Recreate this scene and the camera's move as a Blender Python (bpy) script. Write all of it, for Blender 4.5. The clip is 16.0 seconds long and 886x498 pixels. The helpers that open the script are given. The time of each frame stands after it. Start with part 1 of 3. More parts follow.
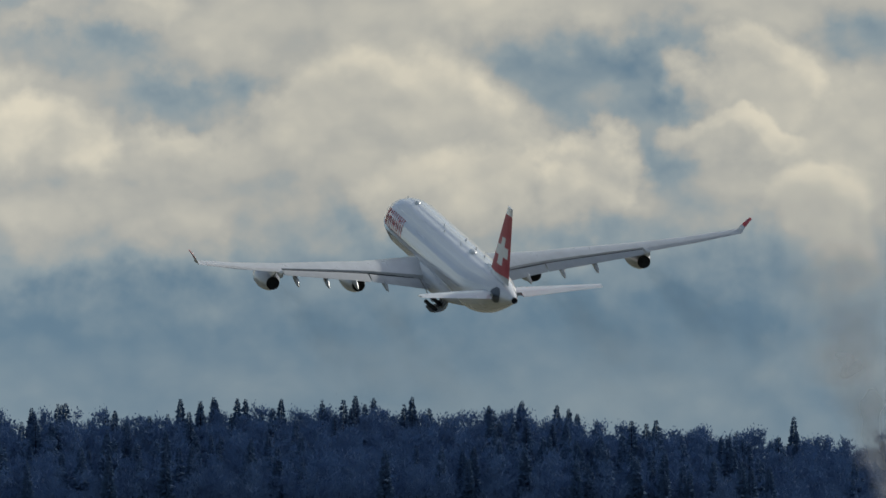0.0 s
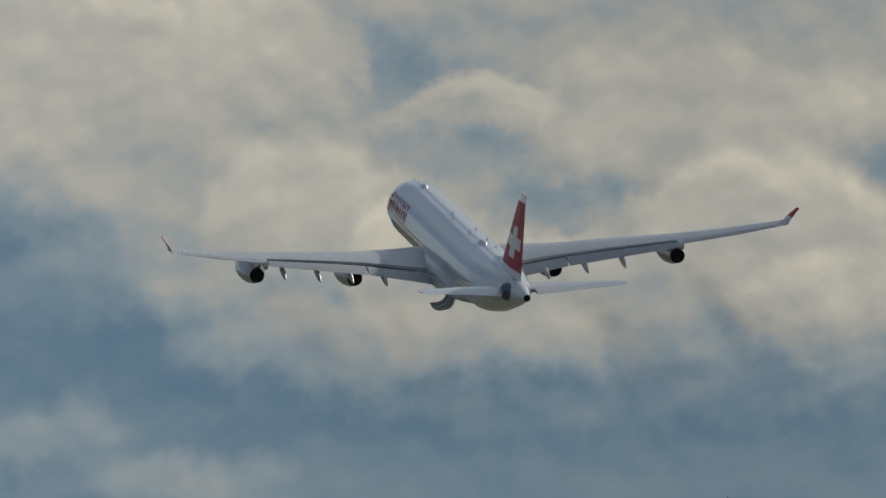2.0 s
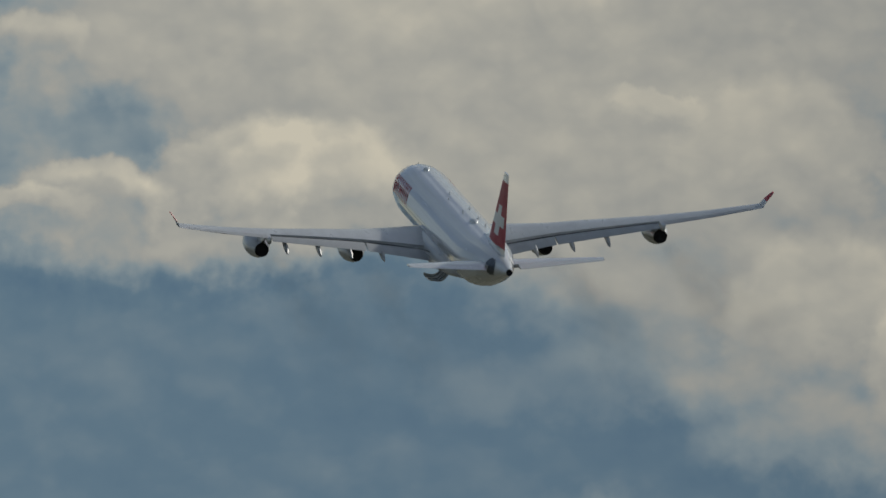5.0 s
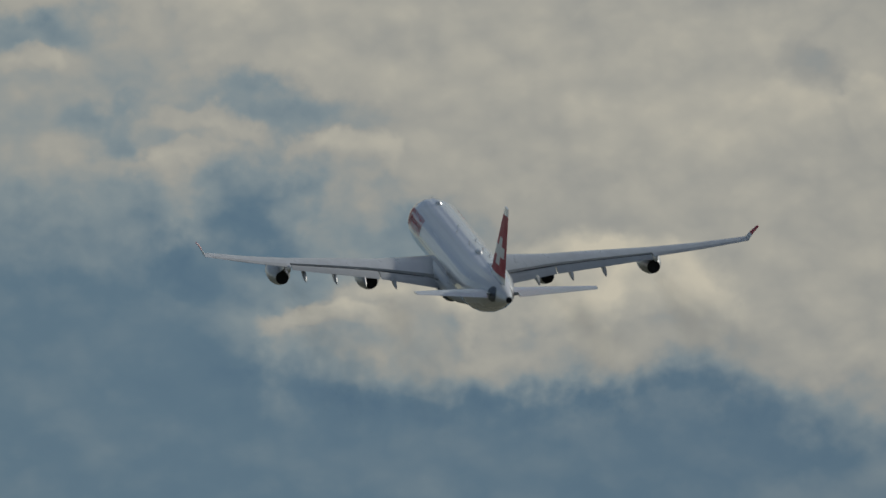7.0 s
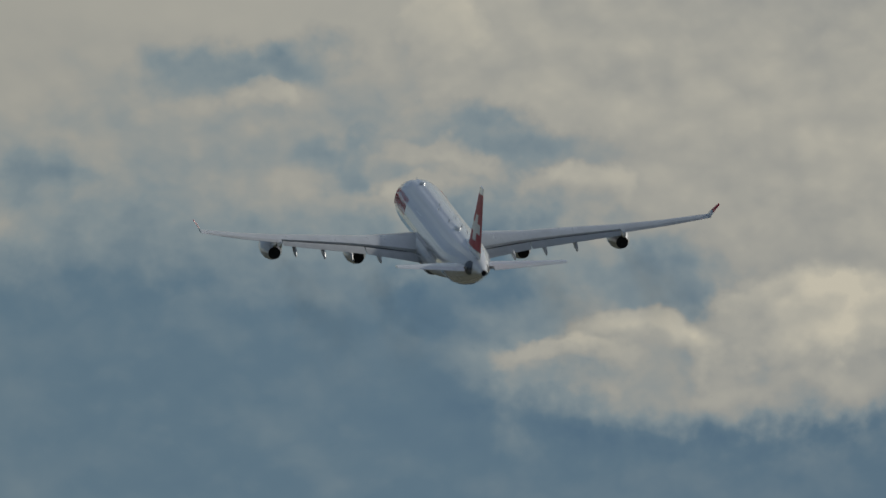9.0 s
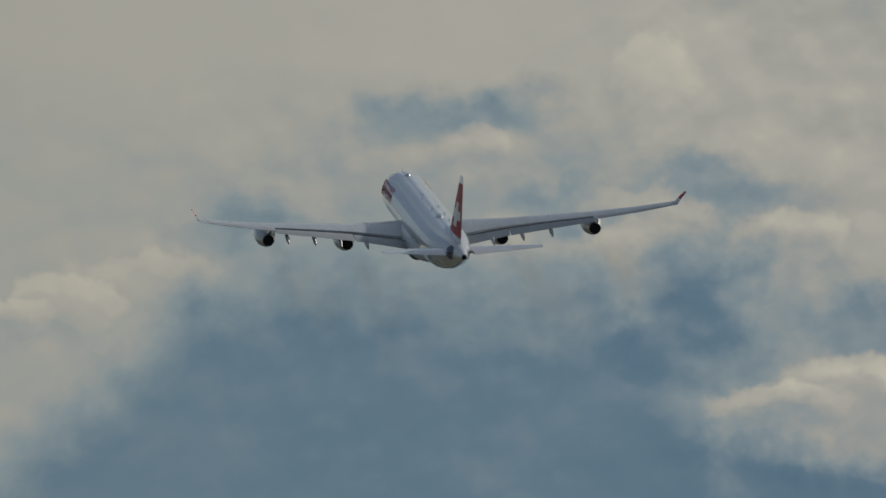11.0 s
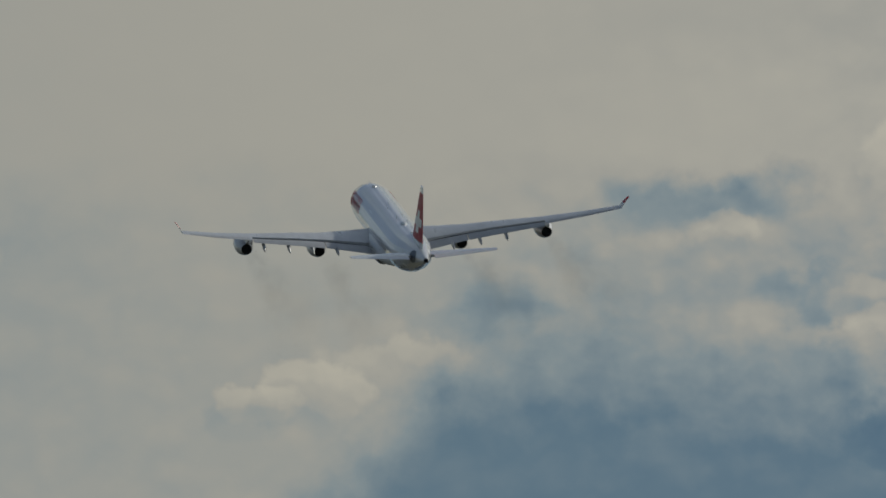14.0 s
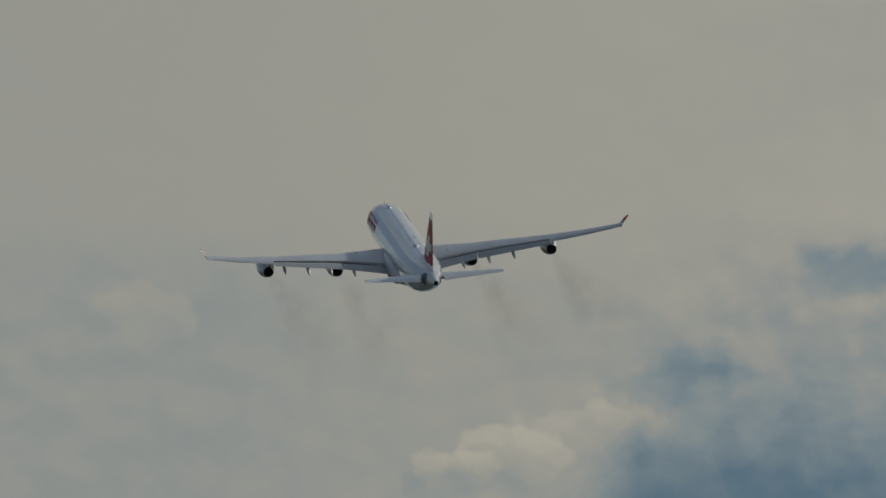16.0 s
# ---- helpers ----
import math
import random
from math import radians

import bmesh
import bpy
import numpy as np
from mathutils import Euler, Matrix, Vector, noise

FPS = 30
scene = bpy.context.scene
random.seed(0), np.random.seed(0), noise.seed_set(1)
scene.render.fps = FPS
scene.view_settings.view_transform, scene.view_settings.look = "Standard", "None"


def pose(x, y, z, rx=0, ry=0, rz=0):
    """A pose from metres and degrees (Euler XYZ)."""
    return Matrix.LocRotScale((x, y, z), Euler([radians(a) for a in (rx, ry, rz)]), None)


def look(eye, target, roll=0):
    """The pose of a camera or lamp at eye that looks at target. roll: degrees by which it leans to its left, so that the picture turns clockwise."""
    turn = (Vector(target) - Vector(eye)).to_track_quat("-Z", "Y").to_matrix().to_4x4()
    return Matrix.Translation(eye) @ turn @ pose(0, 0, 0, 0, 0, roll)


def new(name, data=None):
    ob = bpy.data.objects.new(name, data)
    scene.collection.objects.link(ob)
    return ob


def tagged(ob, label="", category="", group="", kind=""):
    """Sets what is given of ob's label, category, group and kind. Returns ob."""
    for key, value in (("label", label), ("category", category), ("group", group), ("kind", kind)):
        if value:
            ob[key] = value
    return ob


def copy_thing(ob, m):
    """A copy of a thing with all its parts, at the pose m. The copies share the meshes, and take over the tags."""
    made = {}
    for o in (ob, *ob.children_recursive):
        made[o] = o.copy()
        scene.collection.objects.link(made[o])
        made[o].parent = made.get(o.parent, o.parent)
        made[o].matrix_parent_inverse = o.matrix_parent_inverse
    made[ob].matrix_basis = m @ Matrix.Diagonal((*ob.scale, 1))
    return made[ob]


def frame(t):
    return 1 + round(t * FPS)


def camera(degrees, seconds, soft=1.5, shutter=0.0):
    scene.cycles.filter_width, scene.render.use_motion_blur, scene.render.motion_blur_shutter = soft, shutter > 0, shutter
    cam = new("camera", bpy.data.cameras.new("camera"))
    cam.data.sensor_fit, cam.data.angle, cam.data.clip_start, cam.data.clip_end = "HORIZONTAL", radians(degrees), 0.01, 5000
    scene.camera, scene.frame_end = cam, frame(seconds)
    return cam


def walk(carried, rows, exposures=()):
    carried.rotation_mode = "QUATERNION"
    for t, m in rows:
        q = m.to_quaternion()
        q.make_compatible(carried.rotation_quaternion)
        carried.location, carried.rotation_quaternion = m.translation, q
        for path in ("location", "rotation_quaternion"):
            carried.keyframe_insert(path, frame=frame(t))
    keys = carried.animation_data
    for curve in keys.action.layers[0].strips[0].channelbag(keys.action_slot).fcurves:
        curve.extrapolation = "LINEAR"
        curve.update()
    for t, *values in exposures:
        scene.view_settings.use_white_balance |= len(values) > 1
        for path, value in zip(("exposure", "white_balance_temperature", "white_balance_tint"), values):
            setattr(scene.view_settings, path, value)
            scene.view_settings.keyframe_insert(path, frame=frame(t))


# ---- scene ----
# A long-lens view of an airliner climbing away over a wooded ridge. Metres, z up, camera near the origin looking along +y.
EYE = Vector((0.0, 0.0, 1.7))
PAN = [
    (0, 2.8665, 3.2000),
    (0.5, 2.5791, 3.2768),
    (1, 2.3086, 3.3414),
    (1.5, 2.0565, 3.4121),
    (2, 1.8490, 3.4767),
    (2.5, 1.6246, 3.5012),
    (3, 1.3618, 3.5520),
    (3.2, 1.2526, 3.5842),
    (4.25, 0.7501, 3.6676),
    (5.3, 0.2843, 3.8025),
    (5.5, 0.1906, 3.8563),
    (6, -0.0354, 3.9347),
    (6.5, -0.2505, 3.9977),
    (7, -0.4334, 4.0546),
    (7.5, -0.6102, 4.0961),
    (8, -0.7700, 4.1207),
    (8.5, -0.9253, 4.1406),
    (9, -1.0697, 4.1483),
    (9.5, -1.2173, 4.1637),
    (9.7, -1.2880, 4.1775),
    (10.75, -1.5868, 4.2544),
    (11.8, -1.8598, 4.3497),
    (12, -1.9197, 4.3712),
    (12.5, -2.0104, 4.4311),
    (13, -2.0888, 4.4742),
    (13.5, -2.1948, 4.4926),
    (14, -2.3301, 4.5126),
    (14.5, -2.4792, 4.5310),
    (15, -2.6129, 4.5664),
    (15.5, -2.7420, 4.6171),
    (16, -2.8680, 4.6878),
]
cam = camera(2.41, 16.0, soft=1.6)


def aim(az, el, distance=1000.0):
    a, e = radians(az), radians(el)
    return EYE + distance * Vector((math.sin(a) * math.cos(e), math.cos(a) * math.cos(e), math.sin(e)))


walk(cam, [(t, look(EYE, aim(az, el))) for t, az, el in PAN], exposures=[(0.0, 0.24), (1.0, 0.06), (2.0, -0.08), (3.0, -0.13), (5.5, -0.27), (9.0, -0.31), (13.0, -0.27), (16.0, -0.42)])

# ---- light: a veiled sun ahead and to the side, and the sky ----
SUN_AZ, SUN_EL = 40.0, 30.0
world = bpy.data.worlds.new("sky")
scene.world = world
world.use_nodes = True
wt = world.node_tree
sky = wt.nodes.new("ShaderNodeTexSky")
sky.sky_type, sky.sun_disc = "NISHITA", False
sky.sun_elevation, sky.sun_rotation = radians(SUN_EL), radians(SUN_AZ)
tc, broken, cover, blend = (wt.nodes.new("ShaderNode" + k) for k in ("TexCoord", "TexNoise", "MapRange", "Mix"))
broken.inputs["Scale"].default_value, broken.inputs["Detail"].default_value = 4.5, 5.0
cover.inputs["From Min"].default_value, cover.inputs["From Max"].default_value = 0.47, 0.58
blend.data_type = "RGBA"
blend.inputs[7].default_value = (4.75, 5.65, 6.3, 1.0)
wt.links.new(tc.outputs["Generated"], broken.inputs["Vector"])
wt.links.new(broken.outputs["Fac"], cover.inputs["Value"])
wt.links.new(cover.outputs[0], blend.inputs[0])
wt.links.new(sky.outputs[0], blend.inputs[6])
wt.links.new(blend.outputs[2], wt.nodes["Background"].inputs[0])
wt.nodes["Background"].inputs[1].default_value = 0.062
sun = new("sun", bpy.data.lights.new("sun", "SUN"))
sun.data.energy, sun.data.angle, sun.data.color = 3.0, radians(2.0), (1.0, 0.97, 0.87)
sun.matrix_basis = look(aim(SUN_AZ, SUN_EL, 500.0), EYE)


# ---- materials ----
def mat(name, colour, rough=0.5, metal=0.0, vary=0.12, scale=(1.0, 1.0, 1.0), size=1.5, fine=14.0, bump=0.0, coat=0.0, gloss=0.5):
    """A painted or bare surface with large stains and fine grain, in object space."""
    m = bpy.data.materials.new(name)
    m.use_nodes = True
    nt = m.node_tree
    b = nt.nodes["Principled BSDF"]
    tc = nt.nodes.new("ShaderNodeTexCoord")
    mp = nt.nodes.new("ShaderNodeMapping")
    mp.inputs["Scale"].default_value = scale
    nt.links.new(tc.outputs["Object"], mp.inputs["Vector"])
    big, small = nt.nodes.new("ShaderNodeTexNoise"), nt.nodes.new("ShaderNodeTexNoise")
    for n, s in ((big, 1.0 / size), (small, fine)):
        n.inputs["Scale"].default_value, n.inputs["Detail"].default_value = s, 4.0
        nt.links.new(mp.outputs[0], n.inputs["Vector"])
    add = nt.nodes.new("ShaderNodeMath")
    add.operation = "MULTIPLY_ADD"
    nt.links.new(small.outputs[0], add.inputs[0])
    add.inputs[1].default_value = 0.4
    nt.links.new(big.outputs[0], add.inputs[2])
    rng = nt.nodes.new("ShaderNodeMapRange")
    rng.inputs["From Min"].default_value, rng.inputs["From Max"].default_value = 0.4, 1.0
    nt.links.new(add.outputs[0], rng.inputs["Value"])
    mix = nt.nodes.new("ShaderNodeMix")
    mix.data_type = "RGBA"
    mix.inputs[6].default_value = (*[c * (1 - vary) for c in colour], 1)
    mix.inputs[7].default_value = (*[min(1.0, c * (1 + vary)) for c in colour], 1)
    nt.links.new(rng.outputs[0], mix.inputs[0])
    nt.links.new(mix.outputs[2], b.inputs["Base Color"])
    rr = nt.nodes.new("ShaderNodeMapRange")
    rr.inputs["To Min"].default_value, rr.inputs["To Max"].default_value = rough * 1.2, rough * 0.85
    nt.links.new(rng.outputs[0], rr.inputs["Value"])
    nt.links.new(rr.outputs[0], b.inputs["Roughness"])
    b.inputs["Metallic"].default_value = metal
    b.inputs["Coat Weight"].default_value = coat
    b.inputs["Specular IOR Level"].default_value = gloss
    b.inputs["Coat Roughness"].default_value = 0.10
    if bump:
        bp = nt.nodes.new("ShaderNodeBump")
        bp.inputs["Strength"].default_value, bp.inputs["Distance"].default_value = bump, 0.08
        nt.links.new(add.outputs[0], bp.inputs["Height"])
        nt.links.new(bp.outputs[0], b.inputs["Normal"])
    return m


WHITE = mat("white_paint", (0.64, 0.65, 0.66), 0.24, vary=0.07, scale=(1, 0.05, 1), size=0.9, fine=3.0, bump=0.25, coat=1.0)
BELLY = mat("belly_paint", (0.47, 0.48, 0.49), 0.28, vary=0.12, scale=(1, 0.08, 1), size=0.8, fine=3.0, bump=0.15, coat=0.7)
WING = mat("wing_grey_paint", (0.47, 0.48, 0.50), 0.30, vary=0.12, scale=(1, 0.2, 1), size=1.1, coat=0.3)
FLAP = mat("flap_grey_paint", (0.36, 0.37, 0.39), 0.4, vary=0.12, scale=(1, 0.2, 1), size=0.8)
RED = mat("red_paint", (0.42, 0.006, 0.022), 0.45, vary=0.1, size=1.5)
CROSS = mat("white_marking", (0.78, 0.77, 0.75), 0.35, vary=0.04, size=1.0)
METAL = mat("bare_metal", (0.62, 0.62, 0.63), 0.28, 0.9, vary=0.12, size=0.5)
NOZZLE = mat("burnt_nozzle_metal", (0.07, 0.065, 0.06), 0.5, 0.7, vary=0.3, size=0.4)
# black soot, with a slight navy tint painted in for distance haze
SOOT_HAZED = mat("sooty_duct_haze_tint", (0.014, 0.016, 0.024), 0.8, vary=0.3, size=0.3)
PLATE = mat("unpainted_tail_plate", (0.06, 0.075, 0.10), 0.4, 0.3, vary=0.3, size=0.5)
GLASS = mat("window_glass", (0.02, 0.022, 0.025), 0.08, vary=0.1, size=0.4)
RUBBER = mat("tyre_rubber", (0.018, 0.018, 0.018), 0.85, vary=0.3, size=0.2)
STEEL = mat("gear_steel", (0.30, 0.31, 0.33), 0.4, 0.6, vary=0.2, size=0.3)
FLAP_SHADE = mat("painted_gap_shade", (0.014, 0.014, 0.018), 0.7, vary=0.3, size=0.4)
GRASS = mat("meadow", (0.075, 0.075, 0.05), 0.9, vary=0.35, size=60.0, fine=0.6, bump=0.3)
# needles and twigs carry the blue of distant haze in their base colour
SPRUCE_HAZED = mat("spruce_needles_haze_blue", (0.064, 0.118, 0.215), 0.85, vary=0.2, size=2.5, fine=6.0, gloss=0.05)
TWIGS_HAZED = mat("bare_twigs_haze_blue", (0.098, 0.164, 0.300), 0.9, vary=0.15, size=2.0, fine=6.0, gloss=0.05)
BARK = mat("bark", (0.016, 0.018, 0.024), 0.95, vary=0.3, scale=(4, 4, 0.8), size=0.5, fine=8.0)

# cloud on the far sky map: across, up, half-width, half-height, amount.
# HEAPS have a firm billowing rim and fade downward; BANKS and gaps are soft.
HEAPS_EAST = [
    (0.70, -0.24, 0.24, 0.15, 0.20), (1.03, -0.30, 0.11, 0.09, 0.18), (0.88, -0.36, 0.24, 0.09, 0.12), (-0.12, -0.20, 0.19, 0.14, 0.13),
    (0.06, -0.28, 0.14, 0.11, 0.15), (0.19, -0.01, 0.14, 0.06, 0.15), (-0.22, 0.06, 0.18, 0.14, 0.10), (0.30, -0.33, 0.18, 0.12, 0.10),
    (1.33, -0.15, 0.13, 0.09, 0.20), (1.31, -0.26, 0.13, 0.05, 0.15), (1.47, -0.38, 0.10, 0.08, 0.12), (-0.41, 0.17, 0.09, 0.03, 0.08),
    (-0.97, 0.03, 0.13, 0.06, 0.08),
]
HEAPS_WEST = [
    (-1.18, 0.04, 0.15, 0.11, 0.17), (-1.02, 0.02, 0.20, 0.10, 0.13), (-1.42, 0.01, 0.14, 0.06, 0.15), (-1.57, -0.03, 0.13, 0.05, 0.15),
    (-1.55, 0.28, 0.11, 0.06, 0.10), (-1.79, 0.30, 0.11, 0.06, 0.09), (-1.78, 0.56, 0.09, 0.06, 0.10), (-2.09, 0.44, 0.06, 0.03, 0.06),
    (-2.83, 0.15, 0.09, 0.05, 0.09), (-2.93, 0.12, 0.08, 0.04, 0.08), (-2.67, 0.20, 0.13, 0.05, 0.07), (-1.77, 0.25, 0.15, 0.05, 0.08),
    (-3.48, 0.40, 0.10, 0.05, 0.04), (-0.59, 0.35, 0.08, 0.07, 0.06),
]
BANKS = [
    (0.60, -0.01, 0.40, 0.14, 0.15), (1.20, 0.02, 0.45, 0.11, 0.17), (1.45, -0.30, 0.22, 0.24, 0.15), (-0.05, -0.42, 0.38, 0.08, 0.07), (0.25, -0.41, 0.25, 0.08, 0.06),
    (-1.10, -0.07, 0.55, 0.05, 0.10), (-0.60, 0.30, 0.70, 0.38, 0.17), (-0.45, -0.12, 0.30, 0.14, 0.08), (-1.32, 0.46, 0.55, 0.25, 0.12), (-1.95, 0.62, 0.45, 0.16, 0.06),
    (-1.30, -0.09, 0.35, 0.05, 0.10), (-0.36, -0.69, 0.20, 0.06, 0.14), (-0.60, -0.60, 0.16, 0.07, 0.14), (-0.53, -0.33, 0.30, 0.07, 0.08),
    (-0.10, -0.20, 0.20, 0.10, 0.05), (0.20, -0.26, 0.30, 0.08, 0.06), (1.52, -0.58, 0.16, 0.16, 0.10),
]
GAPS = [
    (0.02, 0.05, 0.07, 0.09, -0.11), (0.13, -0.09, 0.14, 0.05, -0.07), (0.34, -0.17, 0.13, 0.05, -0.12), (1.00, -0.12, 0.15, 0.11, -0.17),
    (1.17, -0.18, 0.09, 0.16, -0.14), (1.52, -0.05, 0.10, 0.05, -0.12), (-1.69, 0.22, 0.13, 0.12, -0.20), (-1.40, 0.12, 0.14, 0.08, -0.14),
    (-1.72, 0.08, 0.17, 0.09, -0.20), (-0.68, 0.43, 0.08, 0.04, -0.10), (-1.70, 0.375, 0.15, 0.05, -0.11), (-1.91, 0.32, 0.12, 0.05, -0.14),
    (-2.15, 0.49, 0.14, 0.05, -0.17), (-2.01, 0.51, 0.08, 0.05, -0.14), (-1.60, 0.36, 0.18, 0.05, -0.08), (-2.49, 0.30, 0.09, 0.07, -0.10),
    (-2.40, 0.18, 0.30, 0.12, -0.05), (-2.55, 0.28, 0.14, 0.04, -0.06), (1.10, 0.30, 0.40, 0.10, -0.05),
]
# height of the cloud deck's lower side along the map
DECK = [(-4.0, -0.30), (-3.0, -0.22), (-2.82, -0.08), (-2.60, 0.16), (-1.88, 0.15), (-1.76, 0.02), (-1.68, -0.09), (-0.90, -0.10), (-0.70, -0.15),
        (-0.50, -0.27), (-0.28, -0.44), (0.0, -0.49), (0.45, -0.48), (0.65, -0.46), (1.60, -0.48)]


def cloud_density():
    """A node group: how thick the cloud is at a place of the sky map."""
    g = bpy.data.node_groups.new("cloud_density", "ShaderNodeTree")
    g.interface.new_socket("Place", in_out="INPUT", socket_type="NodeSocketVector")
    g.interface.new_socket("Density", in_out="OUTPUT", socket_type="NodeSocketFloat")
    node, link = g.nodes.new, g.links.new
    gin, gout = node("NodeGroupInput"), node("NodeGroupOutput")

    def put(n, values):
        for i, v in enumerate(values):
            if isinstance(v, bpy.types.NodeSocket):
                link(v, n.inputs[i])
            elif v is not None:
                n.inputs[i].default_value = v

    def vec(op, *values):
        n = node("ShaderNodeVectorMath")
        n.operation = op
        put(n, values)
        return n.outputs["Value"] if op == "LENGTH" else n.outputs[0]

    def val(op, *values):
        n = node("ShaderNodeMath")
        n.operation = op
        put(n, values)
        return n.outputs[0]

    def step(socket, a, b, lo=0.0, hi=1.0):
        r = node("ShaderNodeMapRange")
        r.interpolation_type = "SMOOTHSTEP"
        put(r, (socket, a, b, lo, hi))
        return r.outputs[0]

    def fbm(at, scale, detail, rough=0.55):
        n = node("ShaderNodeTexNoise")
        n.inputs["Scale"].default_value, n.inputs["Detail"].default_value, n.inputs["Roughness"].default_value = scale, detail, rough
        link(at, n.inputs["Vector"])
        return n.outputs["Fac"], n.outputs["Color"]

    half = (0.5, 0.5, 0.5)
    p = gin.outputs[0]
    _, w1 = fbm(p, 3.6, 2.0)
    _, w2 = fbm(p, 9.0, 3.0, 0.55)
    _, w3 = fbm(p, 26.0, 3.0, 0.6)
    q = vec("MULTIPLY_ADD", vec("SUBTRACT", w1, half), (0.16, 0.12, 0.0), p)
    q = vec("MULTIPLY_ADD", vec("SUBTRACT", w2, half), (0.11, 0.10, 0.0), q)
    q = vec("MULTIPLY_ADD", vec("SUBTRACT", w3, half), (0.035, 0.035, 0.0), q)
    total = None
    for u, v, ru, rv, amount in HEAPS_EAST + HEAPS_WEST:
        at = vec("MULTIPLY_ADD", q, (1 / ru, 1 / rv, 0.0), (-u / ru, -v / rv, 0.0))
        local = node("ShaderNodeSeparateXYZ")
        link(at, local.inputs[0])
        r = val("MULTIPLY", step(vec("LENGTH", at), 1.20, 0.82, 0.0, amount), step(local.outputs[1], -1.1, 0.6, 0.25, 1.0))
        total = r if total is None else val("ADD", total, r)
    for u, v, ru, rv, amount in BANKS + GAPS:
        d = vec("LENGTH", vec("MULTIPLY_ADD", q, (1 / ru, 1 / rv, 0.0), (-u / ru, -v / rv, 0.0)))
        total = val("ADD", total, step(d, 1.35, 0.35, 0.0, amount))
    flat = vec("MULTIPLY", vec("MULTIPLY_ADD", vec("SUBTRACT", w2, half), (0.05, 0.045, 0.0), p), (1.0, 1.35, 1.0))
    n1, _ = fbm(flat, 3.4, 5.0, 0.5)
    n2, _ = fbm(vec("ADD", flat, (3.1, 7.7, 0.0)), 1.7, 2.0, 0.5)
    vor = node("ShaderNodeTexVoronoi")
    vor.feature = "SMOOTH_F1"
    link(flat, vor.inputs["Vector"])
    vor.inputs["Scale"].default_value, vor.inputs["Detail"].default_value, vor.inputs["Smoothness"].default_value = 9.0, 2.5, 0.6
    sep, bent = node("ShaderNodeSeparateXYZ"), node("ShaderNodeSeparateXYZ")
    link(p, sep.inputs[0])
    link(q, bent.inputs[0])
    across = node("ShaderNodeMapRange")
    put(across, (sep.outputs[0], DECK[0][0], DECK[-1][0], 0.0, 1.0))
    deck = node("ShaderNodeValToRGB")
    while len(deck.color_ramp.elements) < len(DECK):
        deck.color_ramp.elements.new(0.5)
    for e, (u, v) in zip(deck.color_ramp.elements, DECK):
        e.position, e.color = (u - DECK[0][0]) / (DECK[-1][0] - DECK[0][0]), (v + 0.5, v + 0.5, v + 0.5, 1)
    link(across.outputs[0], deck.inputs[0])
    lift = val("SUBTRACT", val("ADD", bent.outputs[1], 0.5), deck.outputs[0])
    above = step(lift, -0.13, 0.14)
    sheet = val("MULTIPLY", step(bent.outputs[1], 0.38, 0.60), step(sep.outputs[0], -1.5, -2.1))
    calm = val("MULTIPLY", val("SUBTRACT", 1.0, val("MULTIPLY", sheet, 0.85)), step(sep.outputs[0], -2.9, -2.2, 0.32, 1.0))
    calm = val("MULTIPLY", calm, val("MULTIPLY_ADD", above, 0.55, 0.45))
    rough = val("MULTIPLY_ADD", val("SUBTRACT", n1, 0.5), 0.26, val("MULTIPLY", val("SUBTRACT", 0.42, vor.outputs["Distance"]), 0.12))
    rough = val("MULTIPLY_ADD", val("SUBTRACT", n2, 0.5), 0.16, rough)
    body = val("ADD", val("MULTIPLY", rough, calm), val("MULTIPLY", total, val("SUBTRACT", 1.0, val("MULTIPLY", sheet, 0.35))))
    body = val("ADD", body, val("MULTIPLY_ADD", above, 0.36, 0.24))
    body = val("ADD", body, step(sep.outputs[1], -0.52, -0.72, 0.0, 0.08))
    fall = step(sep.outputs[0], -2.4, -3.8, 0.0, -0.06)
    link(val("ADD", val("MULTIPLY_ADD", sheet, 0.04, body), fall), gout.inputs[0])
    return g


